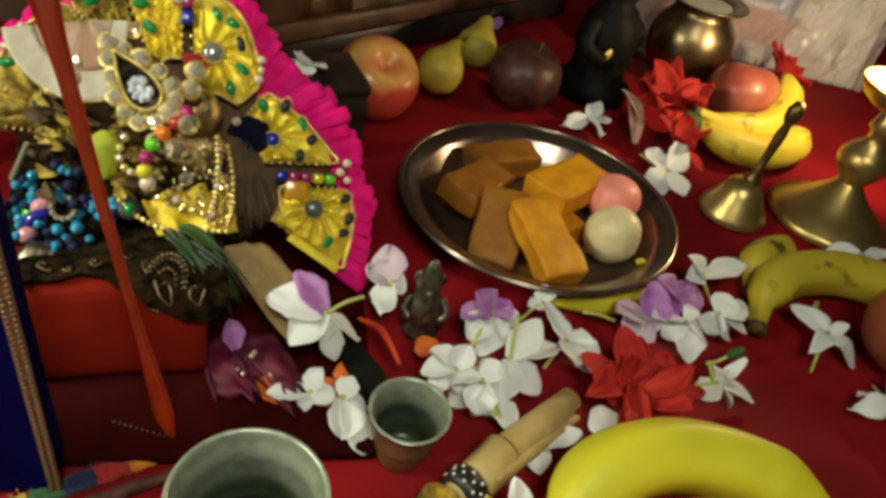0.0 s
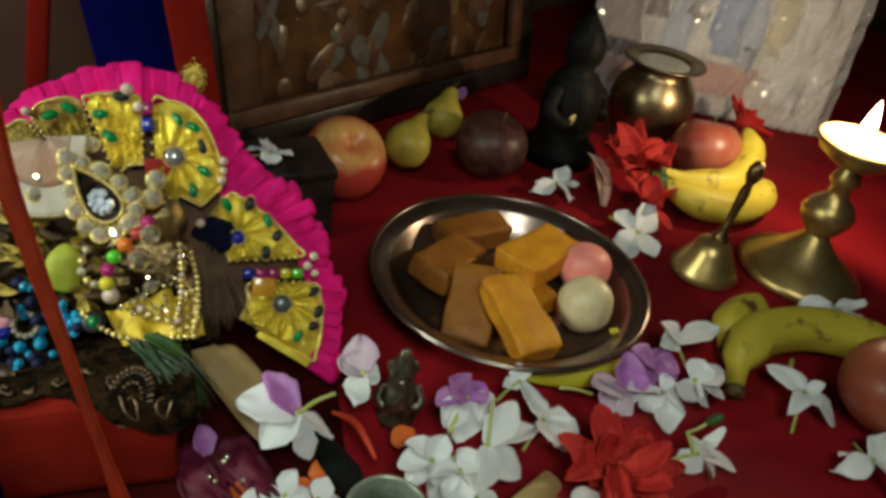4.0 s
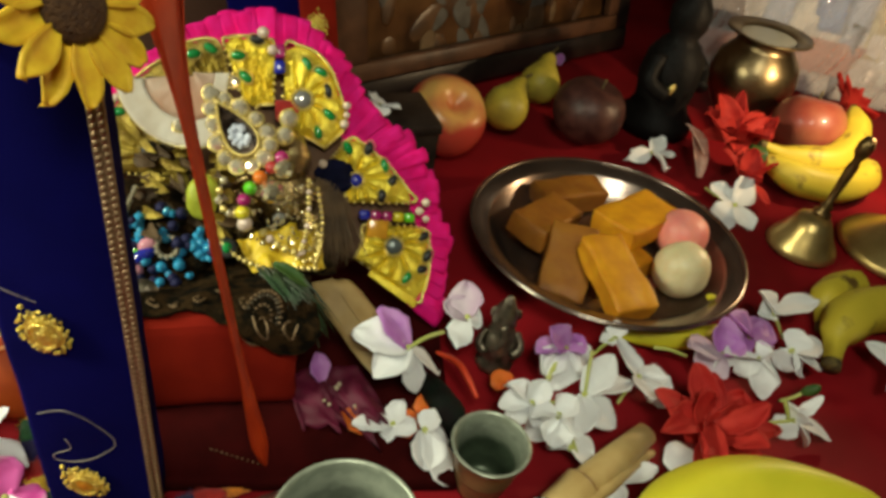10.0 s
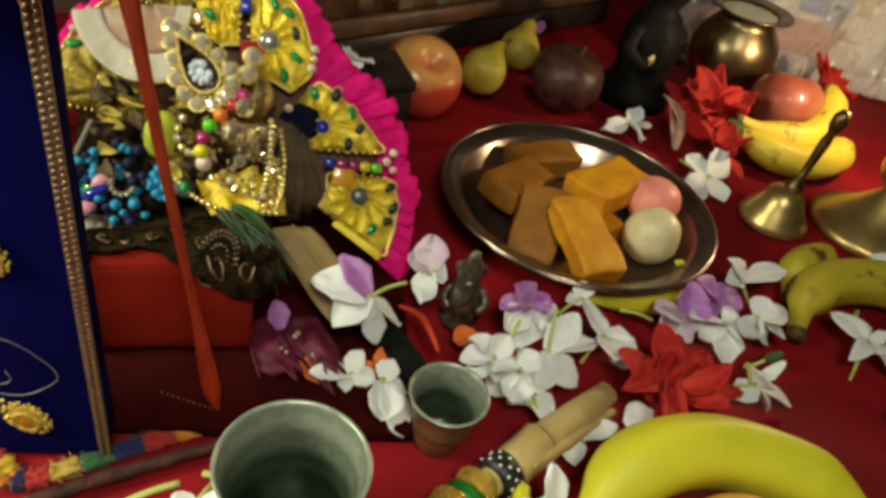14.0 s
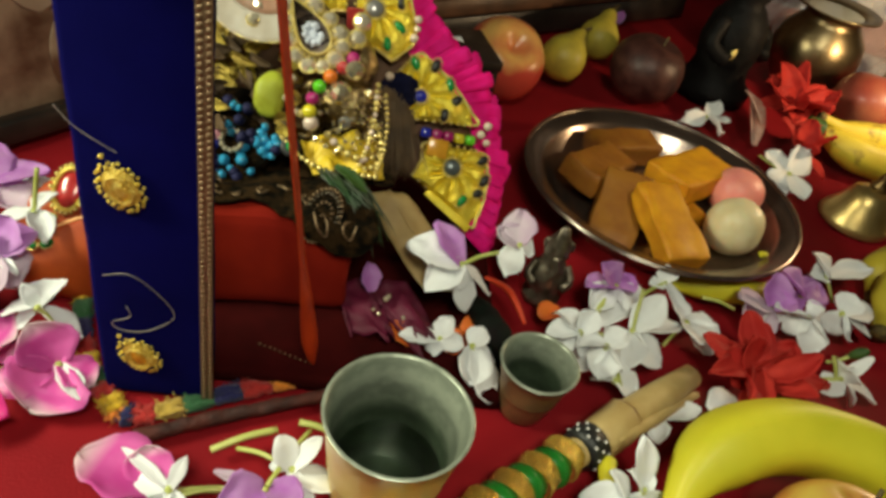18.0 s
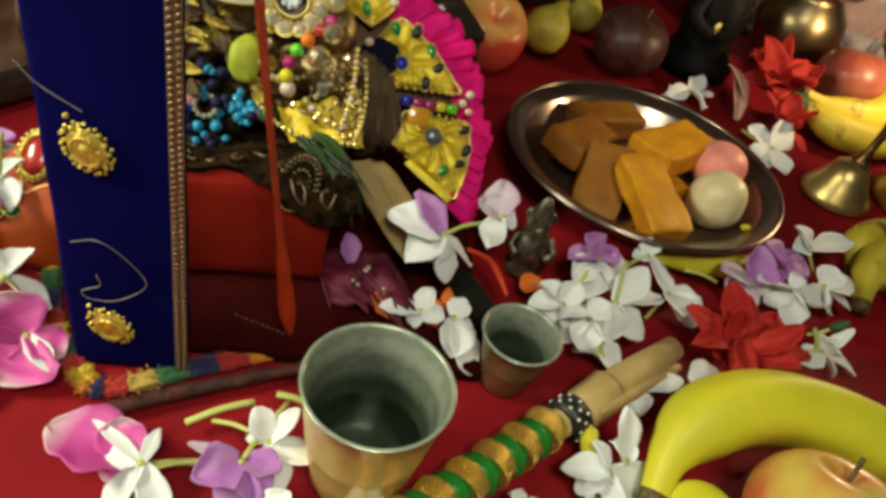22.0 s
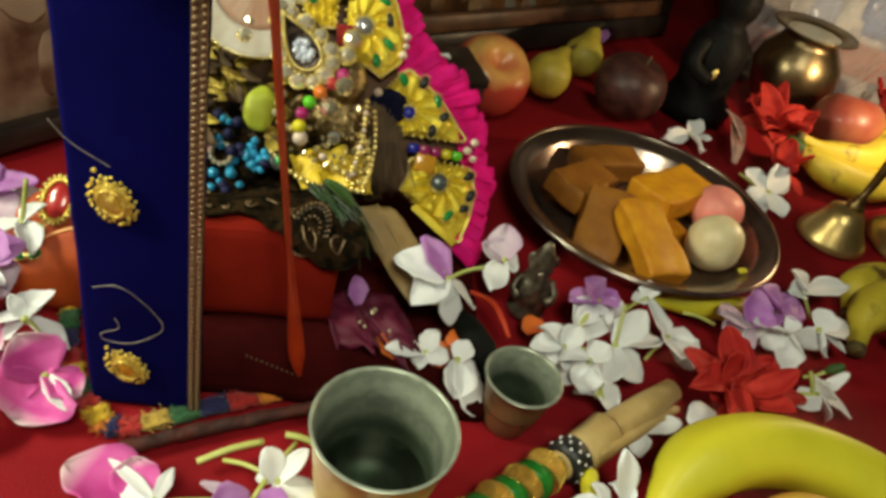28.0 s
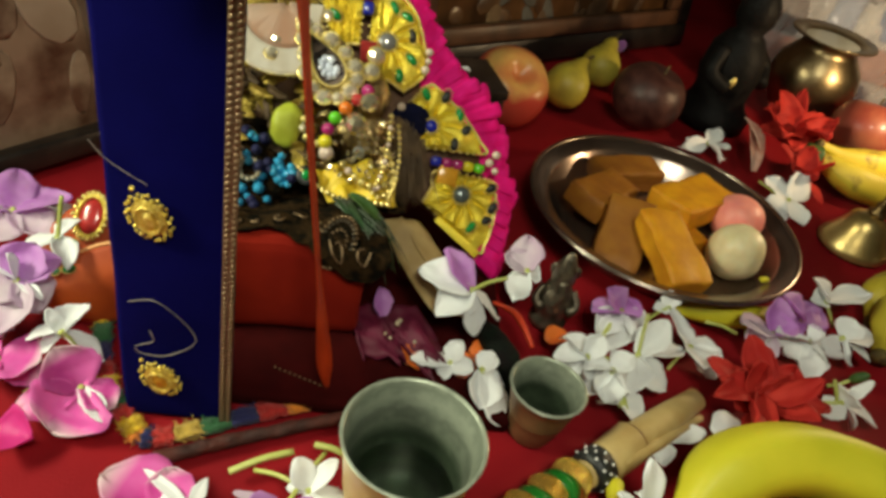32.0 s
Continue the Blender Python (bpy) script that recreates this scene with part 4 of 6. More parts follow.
def brocade_rows():
    """A cloth that lies on the seat's top and falls over its front edge."""
    out = []
    for j in range(31):
        row = []
        for i in range(57):
            x = -0.014 + 0.090 * i / 56
            reach = float(np.interp(x, [-0.014, 0.014, 0.026, 0.034, 0.044, 0.053, 0.066, 0.076, 0.09], [0.044, 0.044, 0.047, 0.051, 0.057, 0.064, 0.062, 0.052, 0.044])) + 0.004 * noise.noise((x * 110, 3, 0)) + 0.002 * noise.noise((x * 330, 5, 0))
            d = reach * j / 30
            lift = 0.0020 + 0.0022 * noise.noise((x * 70, d * 50, 2)) + 0.0010 * math.sin(x * 240 + d * 90)
            over = max(0, d - 0.050)
            bendy = min(1, over / 0.006)
            ridge = max(0.0, min(1.0, (d - 0.012) / 0.020))
            low = 0.010 * max(0.0, min(1.0, (x - 0.03) / 0.04))
            row.append((x, 0.1 - min(d, 0.0525) - lift * bendy, 0.0606 + (0.0135 - low) * ridge + lift * (1 - bendy) - over))
        out.append(row)
    return out


_rows = brocade_rows()
bro = tagged(part("olive_brocade", shell(_rows, 0.0009), OLIVE_CLOTH), "dark brown brocade cloth draped over the seat", "cloth")
def on_brocade(u, v):
    """A point just over the brocade, u across and v down, each 0 to 1."""
    a, b = u * 56, v * 30
    p = Vector(_rows[int(b)][int(a)])
    return p + Vector((0, -0.0010, 0.0010))


for u0, v0, r, turn in ((0.16, 0.84, 0.035, 1), (0.27, 0.88, 0.03, -1), (0.38, 0.82, 0.035, 1), (0.62, 0.66, 0.05, 1), (0.70, 0.86, 0.05, -1), (0.84, 0.80, 0.05, 1), (0.78, 0.55, 0.04, -1), (0.50, 0.55, 0.04, 1)):
    curl = [on_brocade(u0 + turn * r * (1 - 0.12 * k) * math.cos(k * 0.75), v0 + 2.2 * r * (1 - 0.12 * k) * math.sin(k * 0.75)) for k in range(8)]
    part("embroidered_curl", tube(curl, 0.00055, 5, 30), OLD_GOLD, bro, "dull gold embroidery")
part("hem", tube([Vector(p) for p in _rows[-1][::3]], 0.0007, 6, 80), OLIVE_CLOTH, bro)


def blades(starts, ends, n, w, sag, seed):
    """Many thin curved strips between two lines."""
    rng_ = random.Random(seed)
    bm_ = bmesh.new()
    for _ in range(n):
        s, k = rng_.random(), rng_.random()
        a_ = Vector(starts[0]).lerp(Vector(starts[1]), s) + Vector([rng_.gauss(0, 0.0015) for _ in range(3)])
        b_ = Vector(ends[0]).lerp(Vector(ends[1]), min(1, max(0, 0.6 * s + 0.4 * k))) + Vector([rng_.gauss(0, 0.0045) for _ in range(3)])
        d_ = (b_ - a_).normalized()
        side = d_.cross(Vector((rng_.uniform(-0.4, 0.4), -0.8, 0.6))).normalized() * w * rng_.uniform(0.6, 1.3)
        prev = None
        for i in range(7):
            q = i / 6
            c_ = a_.lerp(b_, q) + Vector((0, -0.6, 0.8)) * sag * math.sin(math.pi * q) * (0.5 + k)
            ww = side * (1 - q * q) ** 0.5
            pair = bm_.verts.new(c_ - ww), bm_.verts.new(c_ + ww + d_ * 0.0001)
            if prev:
                bm_.faces.new((prev[0], prev[1], pair[1], pair[0]))
            prev = pair
    return bm_


GREEN_BLADE = mat("green_blade", (0.014, 0.050, 0.012), (0.030, 0.030, 0.012), 0.5, 0, 90, 0.2, 300, 0.0004)
BROWN_PLUME = mat("brown_plume", (0.105, 0.062, 0.026), (0.050, 0.030, 0.014), 0.7, 0, 70, 0.3, 400, 0.0005)
tagged(part("green_tuft", blades(((0.050, 0.086, 0.074), (0.070, 0.088, 0.070)), ((0.064, 0.066, 0.060), (0.084, 0.062, 0.042)), 110, 0.0006, 0.005, 3), GREEN_BLADE), "tuft of dark green blades tucked over the seat", "leaves", kind="stuff")
tagged(part("bright_green_leaf", petal(0.020, 0.006, 0.4, 0.6), LEAF, place=pose(0.056, 0.084, 0.079, 10, 12, -28)), "narrow bright green leaf on the tuft", "leaf")
rng = random.Random(31)
for nm_, mat_, lab_, n_ in (("gilt_scraps", DULL_GILT, "dull gilt leaf scraps heaped behind the ribbon", 34), ("brown_scraps", BROWN_PLUME, "brown feather scraps heaped behind the ribbon", 40)):
    bm = bmesh.new()
    for _ in range(n_):
        s = rng.random()
        at = Vector((rng.uniform(-0.010, 0.034), 0.150 - 0.036 * s, 0.114 - 0.036 * s)) + Vector((0, -0.8, 0.6)) * rng.uniform(-0.003, 0.006)
        add(bm, petal(rng.uniform(0.007, 0.014), rng.uniform(0.003, 0.007), 0.6, 0.9, 0.6, 0.0004, 6, 4, rng.randrange(99)), Matrix.Translation(at) @ pose(0, 0, 0, rng.uniform(20, 90), rng.uniform(-40, 40), rng.uniform(-90, 20)))
    tagged(part(nm_, bm, mat_), lab_, "scraps", kind="stuff")
tagged(part("brown_plume", blades(((0.082, 0.118, 0.106), (0.096, 0.114, 0.094)), ((0.083, 0.100, 0.068), (0.098, 0.103, 0.068)), 300, 0.0003, 0.0015, 8), BROWN_PLUME), "soft brown feather plume hanging beside the statue", "plume", kind="stuff")
drape("brown_shawl", ((-0.024, 0.196, 0.066), (0.092, 0.196, 0.066), (-0.022, 0.094, 0.0625), (0.090, 0.094, 0.0625)), OLIVE_CLOTH, "dark brown shawl spread over the seat behind the beads", "cloth", 0.0022, 4, seed=8)
pais = thing("paisley_patch", pose(0.048, 0.0535, 0.0710, 62, 0, -8), "beaded paisley patch on dark brocade", "patch")
for k, rr in enumerate((0.0118, 0.0100, 0.0060)):
    pts = [(rr * 0.8 * math.cos(t), rr * 1.1 * math.sin(t) + 0.3 * rr * math.cos(t), 0) for t in [2 * math.pi * i / 12 for i in range(12)]]
    bmp = bmesh.new()
    cnt = int(rr * 2600)
    for p in smooth_line(pts + pts[:1], cnt):
        add(bmp, ball(0.0009, 6, 4), Matrix.Translation(p))
    part("bead_ring", bmp, OLD_GOLD if k != 1 else SILVER, pais)
part("dark_ground", rough_up(ball(1, 20, 6, (0.0115, 0.0150, 0.0016)), 0.0008, 200), OLIVE_CLOTH, pais, "dark brocade ground", place=pose(0.001, 0, -0.0012))
tagged(part("silver_lace_patch", rough_up(ball(1, 14, 6, (0.0075, 0.0075, 0.0022)), 0.0016, 420), SILVER, place=pose(-0.006, 0.078, 0.0690, 40, 0, 0)), "small grey silver lace patch under the blue beads", "patch")
part("green_stone", ball(1, 12, 8, (0.0036, 0.0045, 0.003)), GREEN_GEM, tagged(thing("stone_setting", pose(0.034, 0.096, 0.081, 40, 0, 0) @ Matrix.Scale(0.7, 4), "dark green stone in a black setting", "ornament")))
part("black_setting", ball(1, 14, 8, (0.0075, 0.008, 0.002)), BLACK_SATIN, bpy.data.objects["stone_setting"], place=pose(0, 0, -0.001))

# cluster of blue beads with a small crystal brooch
cl = thing("blue_bead_cluster", pose(0.004, 0.104, 0.073, 50, 0, -8), "cluster of turquoise beads with pink stones and crystals", "ornament")
random.seed(9)
for i in range(64):
    a, r = random.random() * 6.28, 0.024 * math.sqrt(random.random())
    if r < 0.0075:
        continue
    part("bead", ball(0.0021 + 0.0014 * random.random(), 10, 7, (1, 1, 1.3)), BLUE_BEAD if i % 3 else NAVY, cl, place=pose(r * math.cos(a), 0.95 * r * math.sin(a), 0.004 * random.random()))
for p, s, m in (((-0.008, 0.004, 0.004), (0.0055, 0.0036, 0.003), PLAIN["pink"]), ((-0.010, -0.002, 0.005), (0.007, 0.0034, 0.003), PLAIN["blue"]), ((-0.014, -0.010, 0.003), (0.0048, 0.004, 0.003), PLAIN["pink"]),
                ((-0.013, 0.000, 0.002), (0.004, 0.004, 0.003), PLAIN["green"])):
    part("stone", ball(1, 12, 8, s), m, cl, place=pose(*p, 0, 0, 30))
for i in range(12):
    part("crystal", ball(0.0017, 6, 4), CRYSTAL, cl, smooth=False, place=pose(0.0015 + 0.0052 * math.cos(i * 0.524), 0.003 + 0.0052 * math.sin(i * 0.524), 0.005))
part("ground", rough_up(ball(1, 20, 6, (0.0205, 0.019, 0.0022)), 0.003, 90), OLIVE_CLOTH, cl, "dark cloth backing")
for i in range(9):
    part("crystal", ball(0.0016, 6, 4), CRYSTAL, cl, smooth=False, place=pose(-0.021 + 0.0007 * i, 0.016 + 0.002 * i, 0.003))

# pale peach fan, half hidden behind the ornament
def peach_fan(q0, q1):
    """Half a disc of softly pleated paper, cut straight along its top and its inner side."""
    rows_ = []
    for k in range(7):
        q, row = q0 + (q1 - q0) * k / 6, []
        for a in range(197, 372, 4):
            r = q * min(0.0430, 0.0215 / max(0.05, math.cos(radians(a))))
            row.append((r * math.cos(radians(a)), r * math.sin(radians(a)), 0.00018 * math.sin(a * 0.5) * r / 0.03 + 0.0030 * noise.noise((a * 0.022, r * 45, 0))))
        rows_.append(row)
    return rows_


paper = thing("peach_paper_fan", pose(0.021, 0.153, 0.149, 53, 0, -20) @ Matrix.Scale(0.88, 4), "peach paper fan with a broad white border behind the ornament", "fan")
part("peach_centre", shell(peach_fan(0.05, 0.64), 0.0004), PAPER, paper, "peach paper centre")
border_ = peach_fan(0.635, 1.0)
part("white_border", shell([[(x, y, z + 0.0004) for x, y, z in r] for r in border_], 0.0004), mat("white_tissue", (0.80, 0.76, 0.68), (0.70, 0.63, 0.52), 0.5, 0, 60, 0.2, 400, 0.0004, thin=0.4), paper, "white tissue border")
part("gilt_edge", tube([Vector(p) for p in border_[-1][::3]], 0.0006, 5, 60), GOLD_LACE, paper, "thin gilt edge")

# ---- plate of sweets ----
plate = thing("steel_plate", pose(0.297, 0.161, 0.0005), "round stainless steel plate with a raised rim on the red cloth", "plate")
part("dish", lathe([(0, 0.0015), (0.060, 0.0015), (0.067, 0.003), (0.073, 0.007), (0.080, 0.015), (0.085, 0.0225), (0.087, 0.0250), (0.0985, 0.0285), (0.1000, 0.0288), (0.1006, 0.0278), (0.0990, 0.0266),
                    (0.0875, 0.0232), (0.0815, 0.014), (0.0745, 0.0052), (0.067, 0.0012), (0.060, 0.0), (0, 0.0)], 96), STEEL, plate)
part("rolled_rim", lathe([(0.0985 + 0.0016 * math.cos(t), 0.0284 + 0.0016 * math.sin(t)) for t in [2 * math.pi * i / 8 for i in range(9)]], 72), STEEL, plate)


# SWEET with the fan's shade put into its colour, for left and back slabs
SHADED_SWEET = mat("sweet_in_shade", (0.36, 0.145, 0.014), (0.26, 0.092, 0.010), 0.55, 0, 60, 0.45, 260, 0.0007, sss=0.2, vary=0.12)


def sweet(x, y, z, rx, ry, rz, sx, sy, sz, seed):
    bm = block(sx, sy, sz, 0.0020, 2)
    bmesh.ops.subdivide_edges(bm, edges=list(bm.edges), cuts=5, use_grid_fill=True)
    rough_up(bm, 0.0022, 60, seed)
    rough_up(bm, 0.0007, 380, seed)
    return tagged(part("saffron_sweet", bm, SHADED_SWEET if seed in (2, 3, 4) else SWEET, place=pose(x, y, z, rx, ry, rz)), "saffron slab of milk sweet in the steel plate, shade painted into its colour" if seed in (2, 3, 4) else "saffron-orange slab of milk sweet lying in the steel plate", "sweet", "sweets on the plate")


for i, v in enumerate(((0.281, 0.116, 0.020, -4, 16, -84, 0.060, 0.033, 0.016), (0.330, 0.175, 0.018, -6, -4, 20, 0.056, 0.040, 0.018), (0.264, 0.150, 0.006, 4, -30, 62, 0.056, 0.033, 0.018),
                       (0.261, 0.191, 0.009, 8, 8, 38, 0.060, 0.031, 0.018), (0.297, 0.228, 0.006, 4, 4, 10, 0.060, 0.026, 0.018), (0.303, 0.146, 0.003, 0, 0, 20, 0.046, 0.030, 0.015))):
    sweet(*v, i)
tagged(part("white_milk_ball", rough_up(ball(0.0196, 28, 18, (1, 1, 1.06)), 0.0010, 60), WHITE_BALL, place=pose(0.338, 0.122, 0.0232)), "round cream-white milk sweet at the plate's edge", "sweet")
tagged(part("pink_milk_ball", rough_up(ball(0.0196, 28, 18, (1, 1, 0.97)), 0.0010, 60, 3), PINK_BALL, place=pose(0.357, 0.157, 0.0262)), "round coral-pink milk sweet beside the white one", "sweet")
tagged(part("yellow_crumb", rough_up(block(0.006, 0.004, 0.003, 0.001), 0.0006, 200), BANANA, place=pose(0.3415, 0.090, 0.0245)), "small yellow crumb on the plate's edge", "crumb")


# ---- fruit ----
def apple(name, m, r, skin, label, dip=0.32, stalk=True):
    def warp(c):
        d = math.hypot(c.x, c.y) / r
        z = c.z * 0.92
        if c.z > 0:
            z -= dip * r * math.exp(-(d / 0.32) ** 2)
        else:
            z += 0.15 * r * math.exp(-(d / 0.3) ** 2)
        return Vector((c.x * (1 + 0.04 * c.z / r), c.y * (1 + 0.04 * c.z / r), z))
    t = thing(name, m, label, "fruit")
    part("flesh", rough_up(ball(r, 36, 24, warp=warp), r * 0.03, 1.2 / r), skin, t)
    if stalk:
        part("stalk", tube([(0, 0, r * 0.58), (0.001, 0, r * 0.8), (0.003, 0.001, r * 1.0)], 0.0011, 7, 8), BANANA_END, t)
    return t


apple("peach", pose(0.217, 0.322, 0.033, 34, 10, 0), 0.0350, PEACH, "ripe yellow and red peach on the red cloth", 0.42, False)
apple("dark_plum", pose(0.360, 0.338, 0.0305, 12, 5, 40), 0.0335, DARK_FRUIT, "dark maroon round fruit in the shade", 0.15)
apple("red_apple", pose(0.575, 0.300, 0.037, -15, 10, 0), 0.034, APPLE_RED, "dull red apple behind the bananas", 0.25)
apple("near_apple", pose(0.262, -0.110, 0.030, -22, 16, 0), 0.0330, APPLE_MIX, "yellow and red striped apple under the banana", 0.32)
apple("brown_fruit", pose(0.499, -0.002, 0.031, 10, -10, 0), 0.033, ORANGE_FRUIT, "glossy reddish-brown round fruit", 0.12)


def pear(m, label, L=0.055, r=0.021):
    t = thing("pear", m, label, "fruit")
    prof = [(0, 0), (0.55, 0.02), (0.88, 0.14), (1.0, 0.30), (0.93, 0.45), (0.68, 0.62), (0.47, 0.76), (0.40, 0.88), (0.26, 0.97), (0.0, 1.0)]
    part("flesh", rough_up(lathe([(r * a, L * b) for a, b in prof], 26), 0.0008, 60), PEAR, t)
    part("stalk", tube([(0, 0, L * 0.97), (0.001, 0, L * 1.06), (0.004, 0, L * 1.16)], 0.0015, 7, 8), BANANA_END, t)
    return t


pear(pose(0.272, 0.338, 0.020, -72, 0, -40), "small yellow-green pear lying on its side", 0.062, 0.0205)
pear(pose(0.325, 0.385, 0.019, -60, 0, -35), "small dull yellow pear lying behind another", 0.056, 0.0195)


def banana(name, pts, r, skin, label, stalk=0.16, flat=0.05):
    t = thing(name, pose(0, 0, 0), label, "banana")

    def radius(s):
        if s < stalk:
            return r * (0.36 + 0.10 * (s / stalk) ** 2)
        q = (s - stalk) / (1 - stalk)
        return r * max(0.20, (0.46 + 0.54 * math.sin(min(1, q * 3.2) * math.pi / 2) ** 1.2) * min(1, 0.2 + ((1 - q) * 4.2) ** 0.7))
    part("skin", tube(pts, radius, 20, 44, facets=flat), skin, t)
    a, b = Vector(pts[0]), Vector(pts[1])
    d = (b - a).normalized()
    part("stalk_end", tube([a - d * 0.002, a + d * 0.001, a + d * 0.003], r * 0.40, 10, 4), BANANA_END, t)
    e, f = Vector(pts[-1]), Vector(pts[-2])
    d = (f - e).normalized()
    part("tip", tube([e - d * 0.0015, e + d * 0.001, e + d * 0.004], r * 0.2, 8, 4), BANANA_END, t)
    return t


banana("near_banana", [(0.1965, -0.0860, 0.016), (0.2072, -0.0718, 0.026), (0.2256, -0.0602, 0.032), (0.252, -0.0547, 0.036), (0.2827, -0.0576, 0.035), (0.318, -0.0732, 0.030), (0.345, -0.100, 0.022)],
       0.0178, BANANA, "fresh yellow banana lying over an apple", 0.13)
banana("hidden_banana", [(0.199, -0.088, 0.012), (0.207, -0.089, 0.015), (0.214, -0.098, 0.017), (0.220, -0.120, 0.017), (0.224, -0.155, 0.016), (0.220, -0.19, 0.014)], 0.016, BANANA, "yellow banana of the same bunch below it", 0.13)
banana("ripe_banana", [(0.411, 0.038, 0.006), (0.421, 0.050, 0.010), (0.434, 0.062, 0.015), (0.462, 0.073, 0.018), (0.503, 0.070, 0.018), (0.540, 0.052, 0.015), (0.558, 0.026, 0.01)], 0.0165, RIPE_BANANA, "ripe spotted yellow banana", 0.2)
banana("small_banana", [(0.430, 0.072, 0.006), (0.436, 0.082, 0.010), (0.448, 0.093, 0.015), (0.468, 0.101, 0.016), (0.492, 0.103, 0.012)], 0.0115, RIPE_BANANA, "short ripe banana against a larger one", 0.25)
banana("plate_banana", [(0.268, 0.084, 0.006), (0.285, 0.078, 0.009), (0.310, 0.071, 0.010), (0.336, 0.070, 0.009), (0.352, 0.072, 0.006)], 0.0078, BANANA, "slim yellow banana half under the plate's rim", 0.1)
banana("rear_banana", [(0.490, 0.262, 0.030), (0.506, 0.252, 0.026), (0.530, 0.234, 0.020), (0.565, 0.226, 0.017), (0.600, 0.238, 0.018), (0.622, 0.262, 0.020)], 0.015, RIPE_BANANA, "ripe yellow banana at the back of the altar", 0.15)
banana("rear_banana", [(0.500, 0.268, 0.036), (0.530, 0.258, 0.030), (0.570, 0.252, 0.030), (0.606, 0.272, 0.042), (0.618, 0.300, 0.058)], 0.013, RIPE_BANANA, "ripe yellow banana leaning on an apple", 0.15)
banana("banana_stub", [(0.478, 0.268, 0.026), (0.488, 0.263, 0.028), (0.502, 0.256, 0.028)], 0.010, LEAF, "green stub of a banana bunch's stalk", 0.3)


# ---- flowers ----
def flower(name, petals, L, W, material, label, stem=0.03, cup=0.25, lift=18, curl=0.4, seed=0, tint=None, stem_bend=0.01, group="scattered flowers"):
    """A flower facing +z: separate petals round a small throat, and a stem that runs back to one side."""
    rng = random.Random(seed)
    t = thing(name, pose(0, 0, 0), label, "flower", group)
    for i in range(petals):
        a = 360 * i / petals + rng.uniform(-20, 20)
        s = rng.uniform(0.70, 1.14)
        part("petal", petal(L * s, W * s, cup * rng.uniform(0.5, 1.4), curl * rng.uniform(-0.4, 2.3), rng.uniform(0.75, 1.08), 0.0004, 10, 6, seed=seed * 7 + i, fold=0.34),
             tint if tint and i % 3 == 0 else material, t, place=pose(0, 0, 0.0004 * i, 0, 0, a) @ pose(0.0015, 0, 0, rng.uniform(-38, 38), -rng.uniform(-0.2, 2.3) * lift, 0))
    part("throat", ball(1, 10, 7, (0.0022, 0.0022, 0.003)), STEM, t)
    if stem:
        d = rng.uniform(0, 6.28)
        c, s = math.cos(d), math.sin(d)
        part("stem", tube([(0, 0, 0), (0.2 * stem * c, 0.2 * stem * s, -0.003), (stem * c, stem * s, -stem_bend)], 0.0011, 7, 10), STEM, t)
    return t


_seed = itertools.count(1)
TINTS = {"w": WHITE_PETAL, "l": LILAC_PETAL, "p": PALE_PETAL, "k": ROSE_PETAL, "m": MAGENTA_PETAL}


def bloom(name, at, label, petals, stems=()):
    """A flower lying as it fell. Each petal: heading, rise, length, width, tint. Stems run between two points."""
    t = thing(name, pose(*at), label, "flower", "pink roses" if name == "pink_rose" else "scattered flowers")
    for az, rise, length, width, tint in petals:
        k = next(_seed)
        rng_ = random.Random(k)
        part("petal", petal(length * 1.06, width * (1.4 if tint == "k" else 1.12), rng_.uniform(0.10, 0.60), rng_.uniform(-0.1, 0.7), rng_.uniform(0.85, 1.0) if tint == "k" else rng_.uniform(0.72, 1.0), 0.0004, 16, 8, seed=k, fold=0.17), TINTS[tint], t,
             place=pose(0, 0, 0.0003 * (k % 5), 0, 0, az) @ pose(0, 0, 0, rng_.uniform(-22, 22), -rise - 4, 0))
    part("throat", ball(1, 10, 7, (0.0020, 0.0020, 0.0024)), STEM, t)
    for a_, b_ in stems:
        mid_ = (Vector(a_) + Vector(b_)) / 2 + Vector((0, 0.0006, 0.0012))
        part("stem", tube([a_, mid_, b_], 0.0011, 7, 8), STEM, t)
    return t


bloom("white_flower", (0.1220, 0.0490, 0.0460), "half-open white flower with a lilac petal on the dry leaf",
      ((162, 22, 0.0272, 0.0189, "w"), (-153, -17, 0.0210, 0.0152, "w"), (125, 36, 0.0239, 0.0134, "l"), (-22, -45, 0.0227, 0.0104, "w"), (-73, -56, 0.0242, 0.0091, "w"), (-124, -59, 0.0140, 0.0122, "w"),),
      (((0.000, 0.000, 0.000), (0.020, 0.004, 0.006)),))
bloom("white_flower", (0.1660, 0.0800, 0.0340), "pale white flower drooping beside the pink frill",
      ((86, 37, 0.0200, 0.0157, "p"), (-135, -58, 0.0188, 0.0143, "w"), (-7, -26, 0.0090, 0.0123, "w"), (146, 23, 0.0156, 0.0137, "p"),))
bloom("white_flower", (0.1130, 0.0260, 0.0140), "white star flower lying by the feather",
      ((171, 6, 0.0203, 0.0092, "w"), (56, 54, 0.0123, 0.0098, "w"), (-135, -25, 0.0094, 0.0086, "w"), (-38, 10, 0.0116, 0.0092, "w"),))
bloom("white_flower", (0.1260, 0.0140, 0.0220), "white flower with broad drooping petals between the cups",
      ((-101, -33, 0.0183, 0.0149, "w"), (-70, -31, 0.0273, 0.0131, "w"), (51, 51, 0.0102, 0.0096, "w"), (-9, -25, 0.0145, 0.0090, "w"),))
